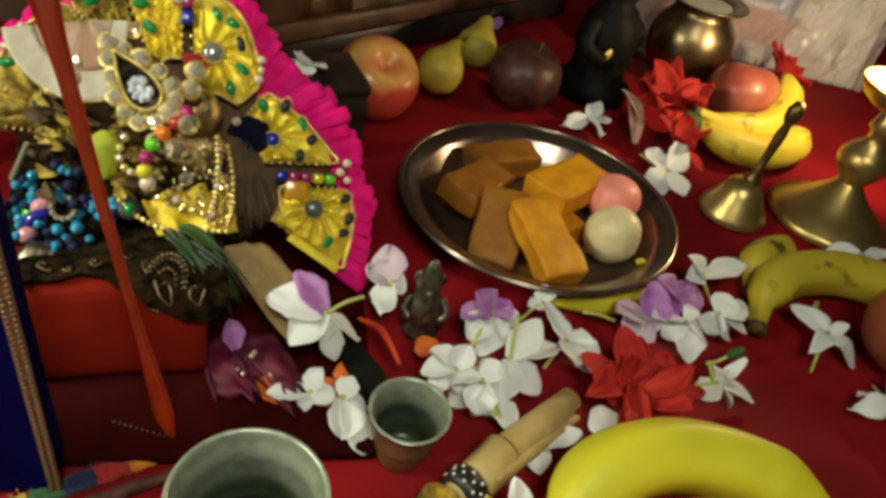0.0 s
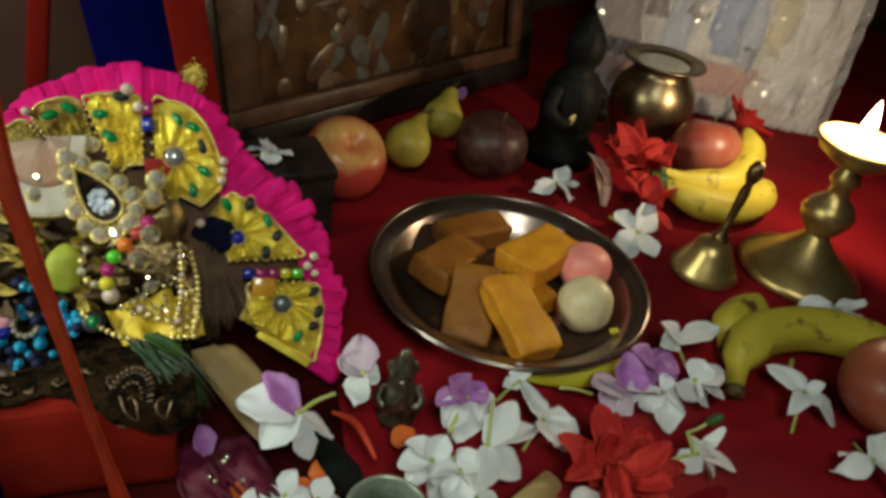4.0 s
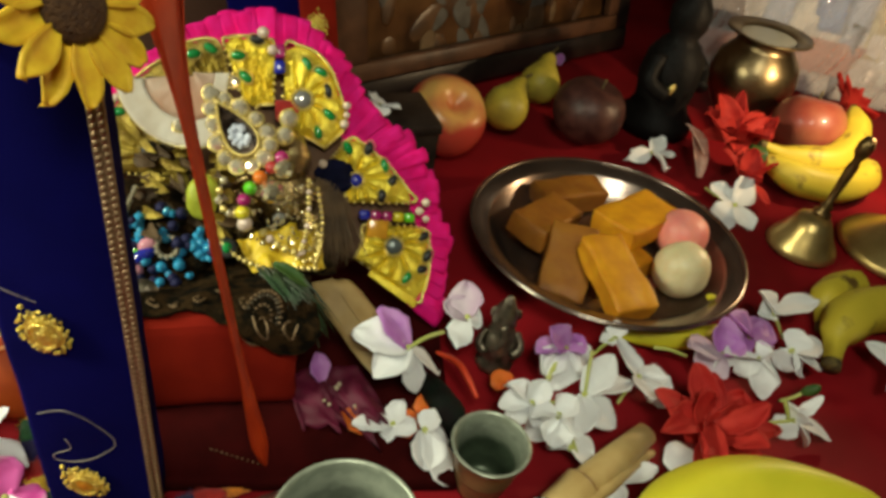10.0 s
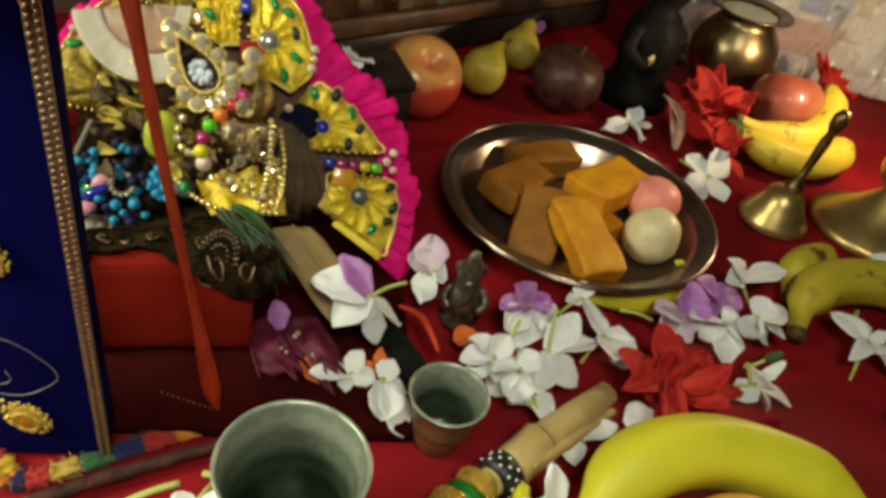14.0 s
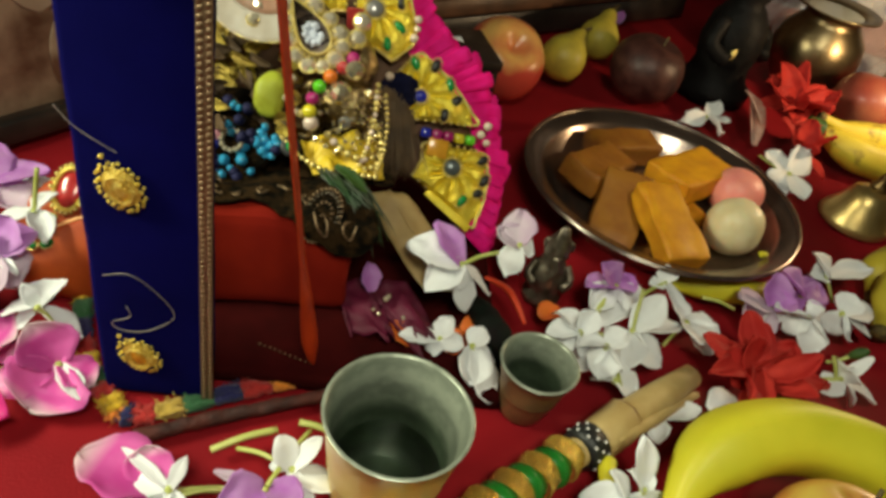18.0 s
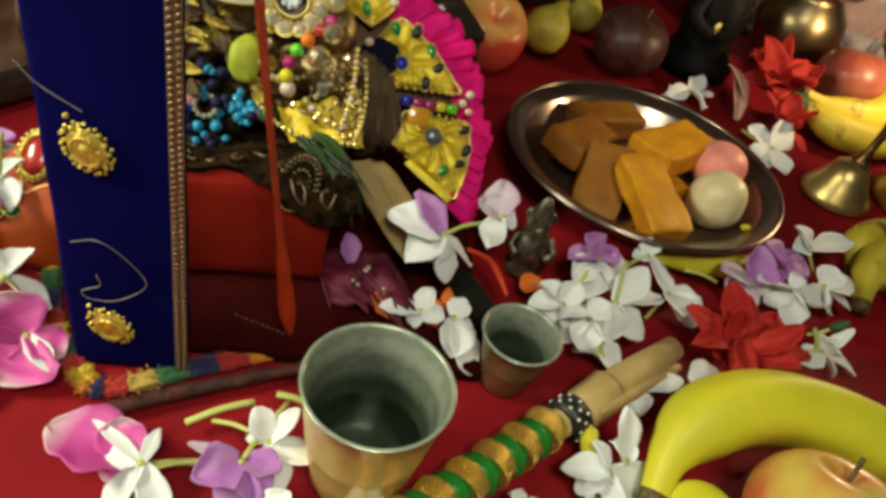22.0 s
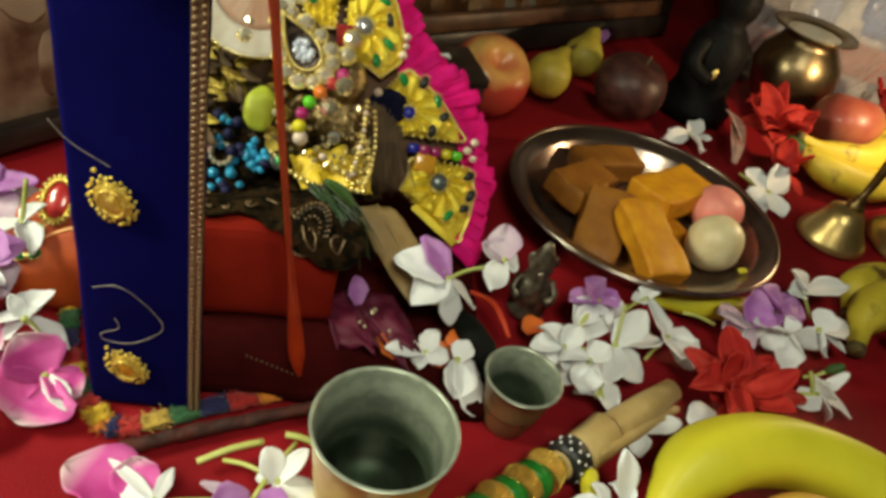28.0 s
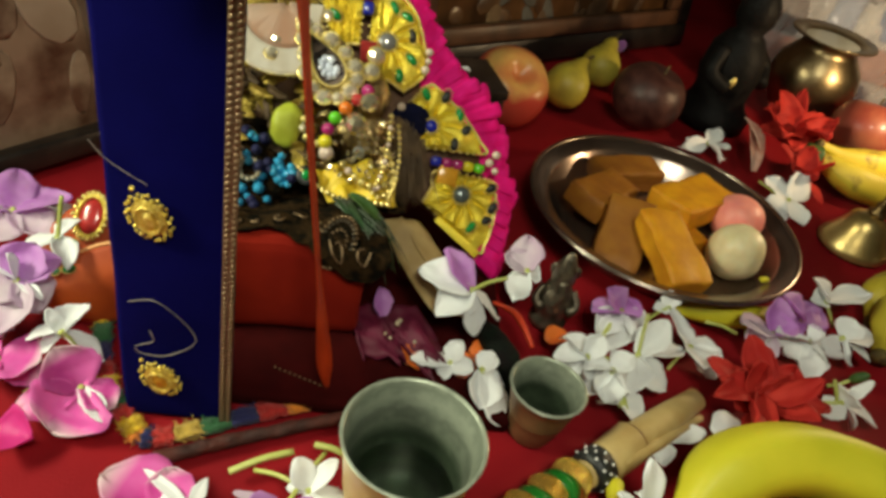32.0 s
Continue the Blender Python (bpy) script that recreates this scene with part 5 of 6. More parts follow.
bloom("white_flower", (0.1860, 0.0200, 0.0260), "white flower facing the small cup",
      ((166, -7, 0.0166, 0.0121, "w"), (126, 24, 0.0149, 0.0127, "w"), (-167, -31, 0.0156, 0.0108, "w"), (38, 35, 0.0139, 0.0115, "w"), (-79, -30, 0.0118, 0.0127, "w"),),
      (((0.000, 0.000, 0.000), (0.024, -0.003, -0.002)),))
bloom("white_flower", (0.1980, 0.0100, 0.0260), "white flower in the middle of the heap",
      ((168, 8, 0.0145, 0.0133, "w"), (-176, -37, 0.0200, 0.0121, "w"), (-112, -48, 0.0161, 0.0146, "w"), (-31, -41, 0.0154, 0.0146, "w"), (22, 29, 0.0123, 0.0140, "w"),),
      (((0.009, -0.014, -0.016), (0.005, -0.002, -0.006)),))
bloom("white_flower", (0.2210, 0.0250, 0.0220), "cream white flower turned away",
      ((14, -7, 0.0342, 0.0155, "w"), (37, 21, 0.0282, 0.0148, "w"), (-55, -32, 0.0228, 0.0155, "w"), (-111, -27, 0.0217, 0.0148, "w"), (-29, -30, 0.0119, 0.0135, "w"),),
      (((0.000, 0.000, 0.000), (0.009, 0.019, 0.014)),))
bloom("white_flower", (0.2040, -0.0010, 0.0120), "white flower pressed against the bamboo",
      ((-23, -17, 0.0136, 0.0116, "w"), (142, -19, 0.0121, 0.0110, "w"), (72, 32, 0.0112, 0.0116, "w"),))
bloom("lilac_white_flower", (0.2210, 0.0560, 0.0260), "white flower with a lilac crown under the plate",
      ((-174, 0, 0.0191, 0.0154, "l"), (151, 49, 0.0158, 0.0140, "l"), (9, 9, 0.0123, 0.0147, "l"), (-117, -26, 0.0225, 0.0189, "w"), (-33, -31, 0.0194, 0.0161, "w"), (-150, -22, 0.0213, 0.0140, "w"),))
bloom("white_flower", (0.2600, 0.0660, 0.0200), "white flower with two long spread petals",
      ((72, 52, 0.0102, 0.0105, "w"), (-68, -20, 0.0287, 0.0127, "w"), (-169, 11, 0.0104, 0.0075, "w"),),
      (((0.000, 0.000, 0.000), (-0.018, -0.009, -0.002)),))
bloom("white_flower", (0.2650, 0.0390, 0.0140), "broad white petals of a fallen flower",
      ((-51, -21, 0.0221, 0.0169, "w"), (-18, 7, 0.0159, 0.0161, "w"), (-103, 15, 0.0233, 0.0147, "w"),),
      (((0.000, 0.000, 0.000), (-0.018, -0.012, -0.006)),))
bloom("lilac_white_flower", (0.3240, 0.0450, 0.0200), "white and lilac flower near the plate's rim",
      ((170, 15, 0.0232, 0.0213, "p"), (-153, -27, 0.0176, 0.0185, "p"), (63, 46, 0.0224, 0.0157, "l"), (0, 25, 0.0143, 0.0164, "l"), (-81, -53, 0.0100, 0.0142, "w"),),
      (((-0.015, 0.010, -0.010), (-0.035, 0.018, -0.008)),))
bloom("lilac_white_flower", (0.3490, 0.0530, 0.0240), "lilac flower with open petals",
      ((156, 34, 0.0212, 0.0148, "l"), (16, 19, 0.0187, 0.0177, "l"), (-16, -8, 0.0147, 0.0170, "l"), (-167, -17, 0.0139, 0.0148, "l"),))
bloom("white_flower", (0.3470, 0.0380, 0.0200), "white star flower with narrow petals",
      ((173, 9, 0.0245, 0.0131, "w"), (-172, -23, 0.0154, 0.0131, "w"), (-93, -38, 0.0228, 0.0146, "w"), (-31, -30, 0.0201, 0.0138, "w"), (-9, 53, 0.0100, 0.0131, "w"),))
bloom("white_flower", (0.3750, 0.0420, 0.0200), "greenish white star flower on its side",
      ((34, 36, 0.0135, 0.0144, "w"), (4, 0, 0.0261, 0.0129, "w"), (-24, -25, 0.0241, 0.0122, "w"), (-51, -48, 0.0190, 0.0144, "w"), (-144, -49, 0.0132, 0.0144, "w"),))
bloom("white_flower", (0.3800, 0.0710, 0.0240), "small white flower with a green stalk",
      ((124, 48, 0.0162, 0.0165, "w"), (10, -3, 0.0387, 0.0133, "w"), (-172, 15, 0.0157, 0.0118, "w"),),
      (((0.000, 0.000, 0.000), (0.005, -0.011, -0.012)),))
bloom("white_flower", (0.3430, -0.0060, 0.0160), "white flower with a green bud",
      ((180, 84, 0.0100, 0.0153, "w"), (-16, -17, 0.0272, 0.0118, "w"), (-166, -26, 0.0137, 0.0125, "w"), (-51, -43, 0.0175, 0.0118, "w"), (11, 42, 0.0207, 0.0056, "w"),),
      (((0.000, 0.000, 0.000), (-0.022, 0.003, -0.006)), ((-0.002, 0.000, -0.002), (-0.005, 0.009, 0.010)),))
bloom("white_flower", (0.2190, -0.0220, 0.0080), "white petals of a flower under the flute",
      ((-15, -19, 0.0121, 0.0096, "w"), (-95, -23, 0.0130, 0.0102, "w"), (6, -4, 0.0282, 0.0078, "w"),))
bloom("pink_white_flower", (-0.0130, -0.0520, 0.0120), "white star flower before the throne",
      ((162, 0, 0.0190, 0.0090, "w"), (-129, -19, 0.0218, 0.0104, "w"), (-67, -17, 0.0239, 0.0094, "w"), (40, 57, 0.0143, 0.0046, "w"), (141, 26, 0.0229, 0.0042, "w"),),
      (((0.005, -0.001, -0.002), (0.024, 0.001, -0.004)),))
bloom("lilac_flower", (0.0240, -0.0580, 0.0180), "lilac flower with broad cupped petals before the throne",
      ((-152, 13, 0.0175, 0.0152, "l"), (-96, -28, 0.0216, 0.0152, "l"), (-20, 0, 0.0149, 0.0111, "l"), (-58, -21, 0.0164, 0.0122, "l"), (160, 6, 0.0203, 0.0045, "p"),))
bloom("white_flower", (0.0350, -0.0480, 0.0160), "white flower leaning on the brass tumbler",
      ((130, 57, 0.0143, 0.0089, "w"), (23, 47, 0.0191, 0.0068, "w"), (-27, -6, 0.0202, 0.0114, "w"), (-77, -28, 0.0210, 0.0100, "w"), (153, -13, 0.0092, 0.0052, "w"),),
      (((0.009, 0.022, -0.004), (-0.010, -0.009, 0.004)), ((-0.022, 0.017, -0.008), (-0.004, 0.005, -0.002)),))
bloom("white_flower", (0.0340, -0.0780, 0.0100), "white flower at the front of the cloth",
      ((37, 31, 0.0117, 0.0102, "w"), (141, 17, 0.0067, 0.0084, "w"), (-81, -33, 0.0073, 0.0107, "w"), (-9, -9, 0.0123, 0.0093, "w"),))
bloom("white_flower", (0.0720, -0.0800, 0.0100), "white flower at the flute's end",
      ((59, 54, 0.0099, 0.0094, "w"), (159, -13, 0.0088, 0.0094, "w"), (-56, -29, 0.0082, 0.0094, "w"),))
bloom("white_flower", (0.1370, -0.0850, 0.0100), "white flower between the flute and the apple",
      ((126, 35, 0.0105, 0.0099, "w"), (0, 24, 0.0098, 0.0089, "w"), (-174, -12, 0.0093, 0.0089, "w"),))
bloom("white_flower", (0.1820, -0.0710, 0.0140), "white flower with wide petals beside the banana",
      ((171, 6, 0.0203, 0.0106, "w"), (128, 41, 0.0152, 0.0090, "w"), (-24, -12, 0.0280, 0.0159, "w"), (-118, -28, 0.0168, 0.0148, "w"), (-165, -14, 0.0160, 0.0095, "w"),))
bloom("white_flower", (0.1900, -0.0680, 0.0180), "narrow white flower standing by the banana's stalk",
      ((112, 64, 0.0245, 0.0091, "w"), (45, 62, 0.0091, 0.0064, "w"), (144, 43, 0.0117, 0.0069, "w"),))
bloom("pink_rose", (-0.0190, -0.0500, 0.0100), "large pink petals with pale edges before the throne",
      ((155, 19, 0.0303, 0.0201, "k"), (-135, -25, 0.0094, 0.0137, "k"), (103, 31, 0.0156, 0.0127, "k"),))
bloom("pink_rose", (-0.0640, 0.0110, 0.0140), "pink rose petals with white edges beside the throne",
      ((138, 50, 0.0209, 0.0168, "k"), (-114, -17, 0.0206, 0.0238, "k"), (-162, -17, 0.0274, 0.0118, "k"), (-55, -12, 0.0198, 0.0078, "w"), (-25, -29, 0.0164, 0.0112, "k"),),
      (((-0.013, 0.007, -0.006), (-0.025, 0.003, -0.006)),))
bloom("pink_rose", (-0.1010, 0.0260, 0.0160), "deep pink rose petals with pale edges in the heap",
      ((-15, 12, 0.0200, 0.0162, "k"), (-7, -25, 0.0189, 0.0103, "k"), (-126, -35, 0.0105, 0.0177, "k"), (163, 0, 0.0104, 0.0147, "k"),))
bloom("pink_rose", (-0.0950, -0.0050, 0.0060), "single bright magenta petal on the cloth",
      ((-27, 14, 0.0162, 0.0156, "m"),))
bloom("white_flower", (-0.0740, 0.0300, 0.0300), "cream white flower fallen on the roses",
      ((-11, -41, 0.0215, 0.0091, "w"), (-148, -32, 0.0112, 0.0079, "w"), (149, 60, 0.0116, 0.0057, "w"), (68, 0, 0.0184, 0.0127, "w"), (-171, 0, 0.0132, 0.0085, "w"),),
      (((0.006, -0.003, -0.006), (0.000, -0.003, 0.004)),))
bloom("lilac_white_flower", (-0.0960, 0.0530, 0.0400), "pale lilac flower with white inner petals in the heap",
      ((-97, -23, 0.0253, 0.0222, "p"), (-37, -22, 0.0162, 0.0192, "p"), (63, 51, 0.0179, 0.0177, "l"), (34, 18, 0.0190, 0.0148, "l"), (153, 81, 0.0142, 0.0053, "w"), (-43, 7, 0.0164, 0.0044, "w"), (180, 45, 0.0141, 0.0053, "w"), (-144, 0, 0.0136, 0.0177, "p"),))

bloom("lilac_flower", (-0.110, 0.106, 0.040), "purple flower with broad petals at the back of the heap",
      ((20, 12, 0.026, 0.020, "l"), (95, 25, 0.024, 0.019, "l"), (165, 10, 0.026, 0.020, "l"), (-110, -8, 0.026, 0.020, "p"), (-40, -5, 0.024, 0.018, "p")))
bloom("white_flower", (-0.084, 0.080, 0.044), "small white flower with an upright green stalk", ((-60, -10, 0.016, 0.010, "w"), (-150, -5, 0.016, 0.010, "w"), (60, 20, 0.014, 0.009, "w")),
      (((0.0, 0.0, 0.0), (0.003, 0.006, 0.022)),))

kinds = [flower("white_flower", 5, 0.024, 0.015, WHITE_PETAL, "fresh white five-petalled flower with a green stem", seed=1),
         flower("white_flower", 4, 0.027, 0.018, WHITE_PETAL, "white four-petalled flower lying open", seed=2, lift=8),
         flower("white_flower", 6, 0.021, 0.012, WHITE_PETAL, "white flower with narrow bent petals", lift=30, curl=0.9, seed=4)]
# kind, x, y, z, tilt about x, tilt about y, turn, size
SPOTS = [(1, 0.447, 0.212, 0.010, 6, 0, 20, 1.15), (0, 0.412, 0.297, 0.010, 14, 0, 60, 1.0), (1, 0.148, 0.274, 0.068, -4, 8, 70, 0.72), (2, 0.451, 0.020, 0.014, 20, 0, 15, 1.0),
         (0, 0.548, 0.088, 0.014, 10, 0, 0, 1.0), (2, -0.106, 0.136, 0.020, 20, 0, 60, 0.8), (0, -0.116, 0.060, 0.020, 10, 0, 90, 1.0), (0, 0.455, -0.036, 0.012, 10, 0, 45, 1.0)]
rng = random.Random(77)
for k, x, y, z, a, b, c, s in SPOTS:
    copy_thing(kinds[k], pose(x, y, z, 0.9 * a + rng.uniform(-15, 15), 0.9 * b + rng.uniform(-15, 15), 0) @ pose(0, 0, 0, 0, 0, c) @ Matrix.Scale(s * 0.92, 4))
for f in kinds:
    for o in (*f.children_recursive, f):
        bpy.data.objects.remove(o)


def hibiscus(m, label, seed, r=0.036, n=24):
    rng = random.Random(seed)
    t = thing("red_hibiscus", m, label, "flower", "red flowers")
    for i in range(n):
        part("petal", petal(r * rng.uniform(0.75, 1.1), r * rng.uniform(0.34, 0.56), rng.uniform(0.05, 0.5), rng.uniform(-0.5, 0.9), rng.uniform(0.8, 1.0), 0.0004, 16, 8, seed * 9 + i, 0.26), RED_PETAL, t,
             place=pose(rng.uniform(-0.004, 0.004), rng.uniform(-0.004, 0.004), 0.0007 * i, 0, 0, 137.5 * i) @ pose(0, 0, 0, rng.uniform(-40, 40), -rng.uniform(5, 60), 0))
    return t


hibiscus(pose(0.287, -0.002, 0.010, 24, -6, 0), "crumpled red hibiscus flower on the cloth", 1, 0.035, 22)
hibiscus(pose(0.486, 0.292, 0.022, 25, 0, 0), "red hibiscus flower leaning on the bananas", 2, 0.042)
hibiscus(pose(0.478, 0.246, 0.010, 10, 0, 50), "wilted red flower on the cloth", 3, 0.032, 9)
hibiscus(pose(0.665, 0.352, 0.030, 35, 0, 50), "red flower beside the brass pot", 4, 0.034, 9)
for x, y, z, a, L in ((0.443, 0.262, 0.006, 70, 0.05), (0.452, 0.275, 0.02, 100, 0.035)):
    tagged(part("faded_petal", petal(L, 0.014, 0.5, 0.5), mat("faded_petal", (0.75, 0.55, 0.45), (0.6, 0.3, 0.22), 0.6), place=pose(x, y, z, 20, -40, a)), "faded pale pink petal by the hibiscus", "petal")
tagged(part("lilac_petal", petal(0.013, 0.009, 0.4, 0.2), LILAC_PETAL, place=pose(0.366, 0.431, 0.032, 0, -75, 40)), "small lilac petal standing on the pear", "petal")
tagged(part("white_petal", petal(0.022, 0.017, 0.4, 0.4), WHITE_PETAL, place=pose(0.258, -0.016, 0.004, 0, -10, 20)), "fallen white petal under the bamboo", "petal")
# loose cut stems
for a, b in (((0.002, -0.030, 0.006), (0.030, -0.022, 0.008)), ((-0.010, -0.049, 0.006), (0.022, -0.052, 0.007)), ((0.030, -0.036, 0.010), (0.044, -0.044, 0.010)), ((0.040, -0.020, 0.010), (0.056, -0.028, 0.010)),
             ((-0.082, 0.004, 0.008), (-0.066, 0.010, 0.010)), ((0.318, 0.058, 0.008), (0.340, 0.052, 0.008)), ((0.205, 0.04, 0.020), (0.228, 0.066, 0.022)), ((0.452, 0.036, 0.01), (0.47, 0.05, 0.012))):
    mid = ((Vector(a) + Vector(b)) / 2 + Vector((0, 0, 0.002)))
    tagged(part("cut_stem", tube([a, mid, b], 0.0016, 8, 8), STEM), "short cut pale green flower stem", "stem", "cut stems")


# ---- brass vessels ----
def cup(name, x, y, r, h, rb, label, water=None, metal_=None):
    t = thing(name, pose(x, y, 0.0005), label, "cup")
    w = 0.0011
    outer = [(0, 0.0), (rb * 0.94, 0.0), (rb, 0.0015), (rb + (r - rb) * 0.30, h * 0.30), (rb + (r - rb) * 0.42, h * 0.44), (rb + (r - rb) * 0.45 + 0.0005, h * 0.47), (rb + (r - rb) * 0.5, h * 0.5), (rb + (r - rb) * 0.8, h * 0.80), (r, h * 0.985), (r + 0.0008, h)]
    part("body", lathe(outer, 64), metal_ or CUP_BRASS, t)
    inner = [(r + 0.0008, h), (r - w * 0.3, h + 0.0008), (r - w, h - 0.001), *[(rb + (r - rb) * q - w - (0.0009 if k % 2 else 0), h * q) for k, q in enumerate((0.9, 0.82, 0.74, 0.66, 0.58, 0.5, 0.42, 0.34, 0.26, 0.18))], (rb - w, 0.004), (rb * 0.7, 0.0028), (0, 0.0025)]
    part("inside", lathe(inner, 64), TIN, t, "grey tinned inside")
    if water:
        q = water
        part("water", lathe([(0, h * q), (rb + (r - rb) * q - w * 1.3, h * q)], 48), WATER, t, "clear water")
    return t


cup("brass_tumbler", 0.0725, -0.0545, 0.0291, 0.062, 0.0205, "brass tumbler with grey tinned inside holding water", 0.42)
# the small cup stands in shade, which is put into its brass colour
cup("small_brass_cup", 0.1520, -0.0085, 0.0190, 0.036, 0.0115, "small brass cup with grey tinned inside, shade painted into its brass", None, mat("brass_in_shade", (0.30, 0.19, 0.085), (0.18, 0.105, 0.05), 0.4, 0.5, 50, 0.2, 260, 0.0004))

pot = thing("brass_pot", pose(0.570, 0.392, 0.0), "round-bellied brass water pot with a flared mouth", "pot")
part("belly", lathe([(0, 0), (0.022, 0.0), (0.025, 0.003), (0.034, 0.016), (0.043, 0.034), (0.045, 0.048), (0.041, 0.064), (0.031, 0.077), (0.027, 0.083), (0.029, 0.086), (0.039, 0.0895), (0.043, 0.091), (0.0425, 0.0925), (0.030, 0.0895), (0.025, 0.084), (0.028, 0.077), (0.038, 0.063), (0.041, 0.048)], 56), POT_BRASS, pot)
part("liquid", lathe([(0, 0.088), (0.0275, 0.088)], 40), mat("milky_water", (0.5, 0.5, 0.40), (0.42, 0.42, 0.32), 0.08, 0, 30, 0.05), pot, "milky water filled to the mouth")

bell = thing("brass_hand_bell", pose(0.485, 0.166, 0.001, 0, 0, 0), "brass hand bell standing on its rim", "bell")
part("bell_body", lathe([(0.0275, 0), (0.0280, 0.0015), (0.0262, 0.006), (0.0205, 0.014), (0.0165, 0.022), (0.0135, 0.028), (0.008, 0.0315), (0, 0.0325)], 44), BRASS, bell)
part("handle", lathe([(0, 0.031), (0.0072, 0.032), (0.0075, 0.0345), (0.0040, 0.0375), (0.0050, 0.0405), (0.0030, 0.044), (0.0036, 0.060), (0.0044, 0.075), (0.0030, 0.083), (0.0058, 0.089), (0.0062, 0.096), (0.0035, 0.102), (0, 0.103)], 28), DARK_BRASS, bell, "turned dark brass handle", place=pose(0, 0, 0, 0, 6, 0))

oil = thing("brass_oil_lamp", pose(0.575, 0.150, 0.0), "tall brass oil lamp with a burning wick", "oil lamp")
part("foot", lathe([(0, 0), (0.050, 0.0), (0.052, 0.003), (0.048, 0.008), (0.034, 0.016), (0.022, 0.026), (0.013, 0.036), (0.009, 0.042)], 52), BRASS, oil)
part("stem", lathe([(0.009, 0.040), (0.014, 0.046), (0.020, 0.056), (0.021, 0.063), (0.016, 0.071), (0.009, 0.077), (0.008, 0.085), (0.012, 0.090), (0.010, 0.096), (0.008, 0.104)], 36), BRASS, oil)
part("oil_bowl", lathe([(0.006, 0.102), (0.018, 0.106), (0.030, 0.114), (0.034, 0.122), (0.0345, 0.125), (0.033, 0.125), (0.028, 0.117), (0.015, 0.110), (0, 0.108)], 44), BRASS, oil)
part("flame", lathe([(0, 0), (0.004, 0.003), (0.0055, 0.008), (0.0045, 0.015), (0.002, 0.023), (0, 0.029)], 20), FLAME, oil, "burning flame", place=pose(0.012, 0.012, 0.124))

# ---- flute ----
flute = thing("bamboo_flute", pose(0, 0, 0), "bamboo flute wound with green satin and gold braid", "flute")
A, B = Vector((0.0700, -0.0945, 0.0095)), Vector((0.2505, 0.0010, 0.0125))
D = (B - A).normalized()
FL = (B - A).length
rot = D.to_track_quat("Z", "X").to_matrix().to_4x4()
Q = Matrix.Translation(A) @ rot
part("cane", rough_up(lathe([(0.0062, -0.02), (0.0072, -0.02), (0.0072, 0.112), (0.0088, 0.118), (0.0092, 0.150), (0.0086, 0.176), (0.0062, FL), (0.0040, FL + 0.001), (0.0052, FL - 0.015)], 22), 0.0007, 90), BAMBOO, flute, place=Q)
part("split_end", rough_up(tube([(0.004, 0.006, 0.13), (0.003, 0.0085, 0.155), (-0.001, 0.0078, 0.182), (-0.004, 0.0085, FL - 0.004)], lambda s: 0.0042 - 0.002 * s, 8, 14), 0.0006, 150), BAMBOO, flute, "split bamboo strip", place=Q)
part("frayed_sleeve", rough_up(lathe([(0.0094, 0.124), (0.0108, 0.127), (0.0112, 0.146), (0.0106, 0.148), (0.0094, 0.144)], 18), 0.0016, 130), BAMBOO, flute, "frayed pale bamboo collar", place=Q)
for i in range(8):
    z0 = -0.0185 + 0.0165 * i
    r = 0.0096
    gp = lathe([(0.0070, 0), (r - 0.0002, 0.0004), (r - 0.0002, 0.0100), (0.0070, 0.0104)], 30)
    for k in range(7):
        for j in range(30):
            a = 2 * math.pi * (j + 0.5 * (k % 2)) / 30
            add(gp, ball(1, 6, 4, (0.0007, 0.0013, 0.0009)), Matrix.Translation(((r + 0.0004) * math.cos(a), (r + 0.0004) * math.sin(a), 0.0011 + 0.00135 * k)) @ pose(0, 0, 0, 0, 0, math.degrees(a)) @ pose(0, 0, 0, 35 if k % 2 else -35, 0, 0))
    part("gold_braid_band", gp, FLUTE_GOLD, flute, "gold braid band", smooth=False, place=Q @ pose(0, 0, z0) @ pose(0, 0, 0, 20, 0, 0))
    if i < 7:
        part("green_band", lathe([(0.0070, 0), (r - 0.0001, 0.0002), (r + 0.0005, 0.0012), (r + 0.0007, 0.0038), (r + 0.0004, 0.0068), (0.0070, 0.0078)], 30), GREEN_SATIN, flute, "green satin band", place=Q @ pose(0, 0, z0 + 0.0093) @ pose(0, 0, 0, 20, 0, 0))
dot = part("dotted_band", lathe([(0.0074, 0), (0.0104, 0.001), (0.0108, 0.005), (0.0104, 0.0112), (0.0074, 0.0122)], 26), BLACK_SATIN, flute, "black band with white dots", place=Q @ pose(0, 0, 0.1120))
for i in range(10):
    for j in range(3):
        a = 2 * math.pi * (i + 0.5 * (j % 2)) / 10
        part("white_dot", ball(1, 8, 5, (0.0009, 0.0009, 0.0009)), PLAIN["white"], dot, place=pose(0.0105 * math.cos(a), 0.0105 * math.sin(a), 0.0026 + 0.0034 * j))

# ---- small things by the throne ----
bm = lathe([(0, 0), (0.014, 0), (0.0145, 0.004), (0.0115, 0.006), (0.0125, 0.012), (0.0135, 0.019), (0.0105, 0.027), (0.0075, 0.030), (0.0095, 0.036), (0.0085, 0.043), (0.005, 0.048), (0.003, 0.053), (0, 0.055)], 22)
for s in (-1, 1):
    add(bm, ball(1, 10, 8, (0.0030, 0.0026, 0.0042)), Matrix.Translation((s * 0.0085, 0.001, 0.040)))
    add(bm, tube([(s * 0.0105, 0, 0.026), (s * 0.0155, -0.006, 0.020), (s * 0.010, -0.012, 0.016)], 0.0033, 8, 8))
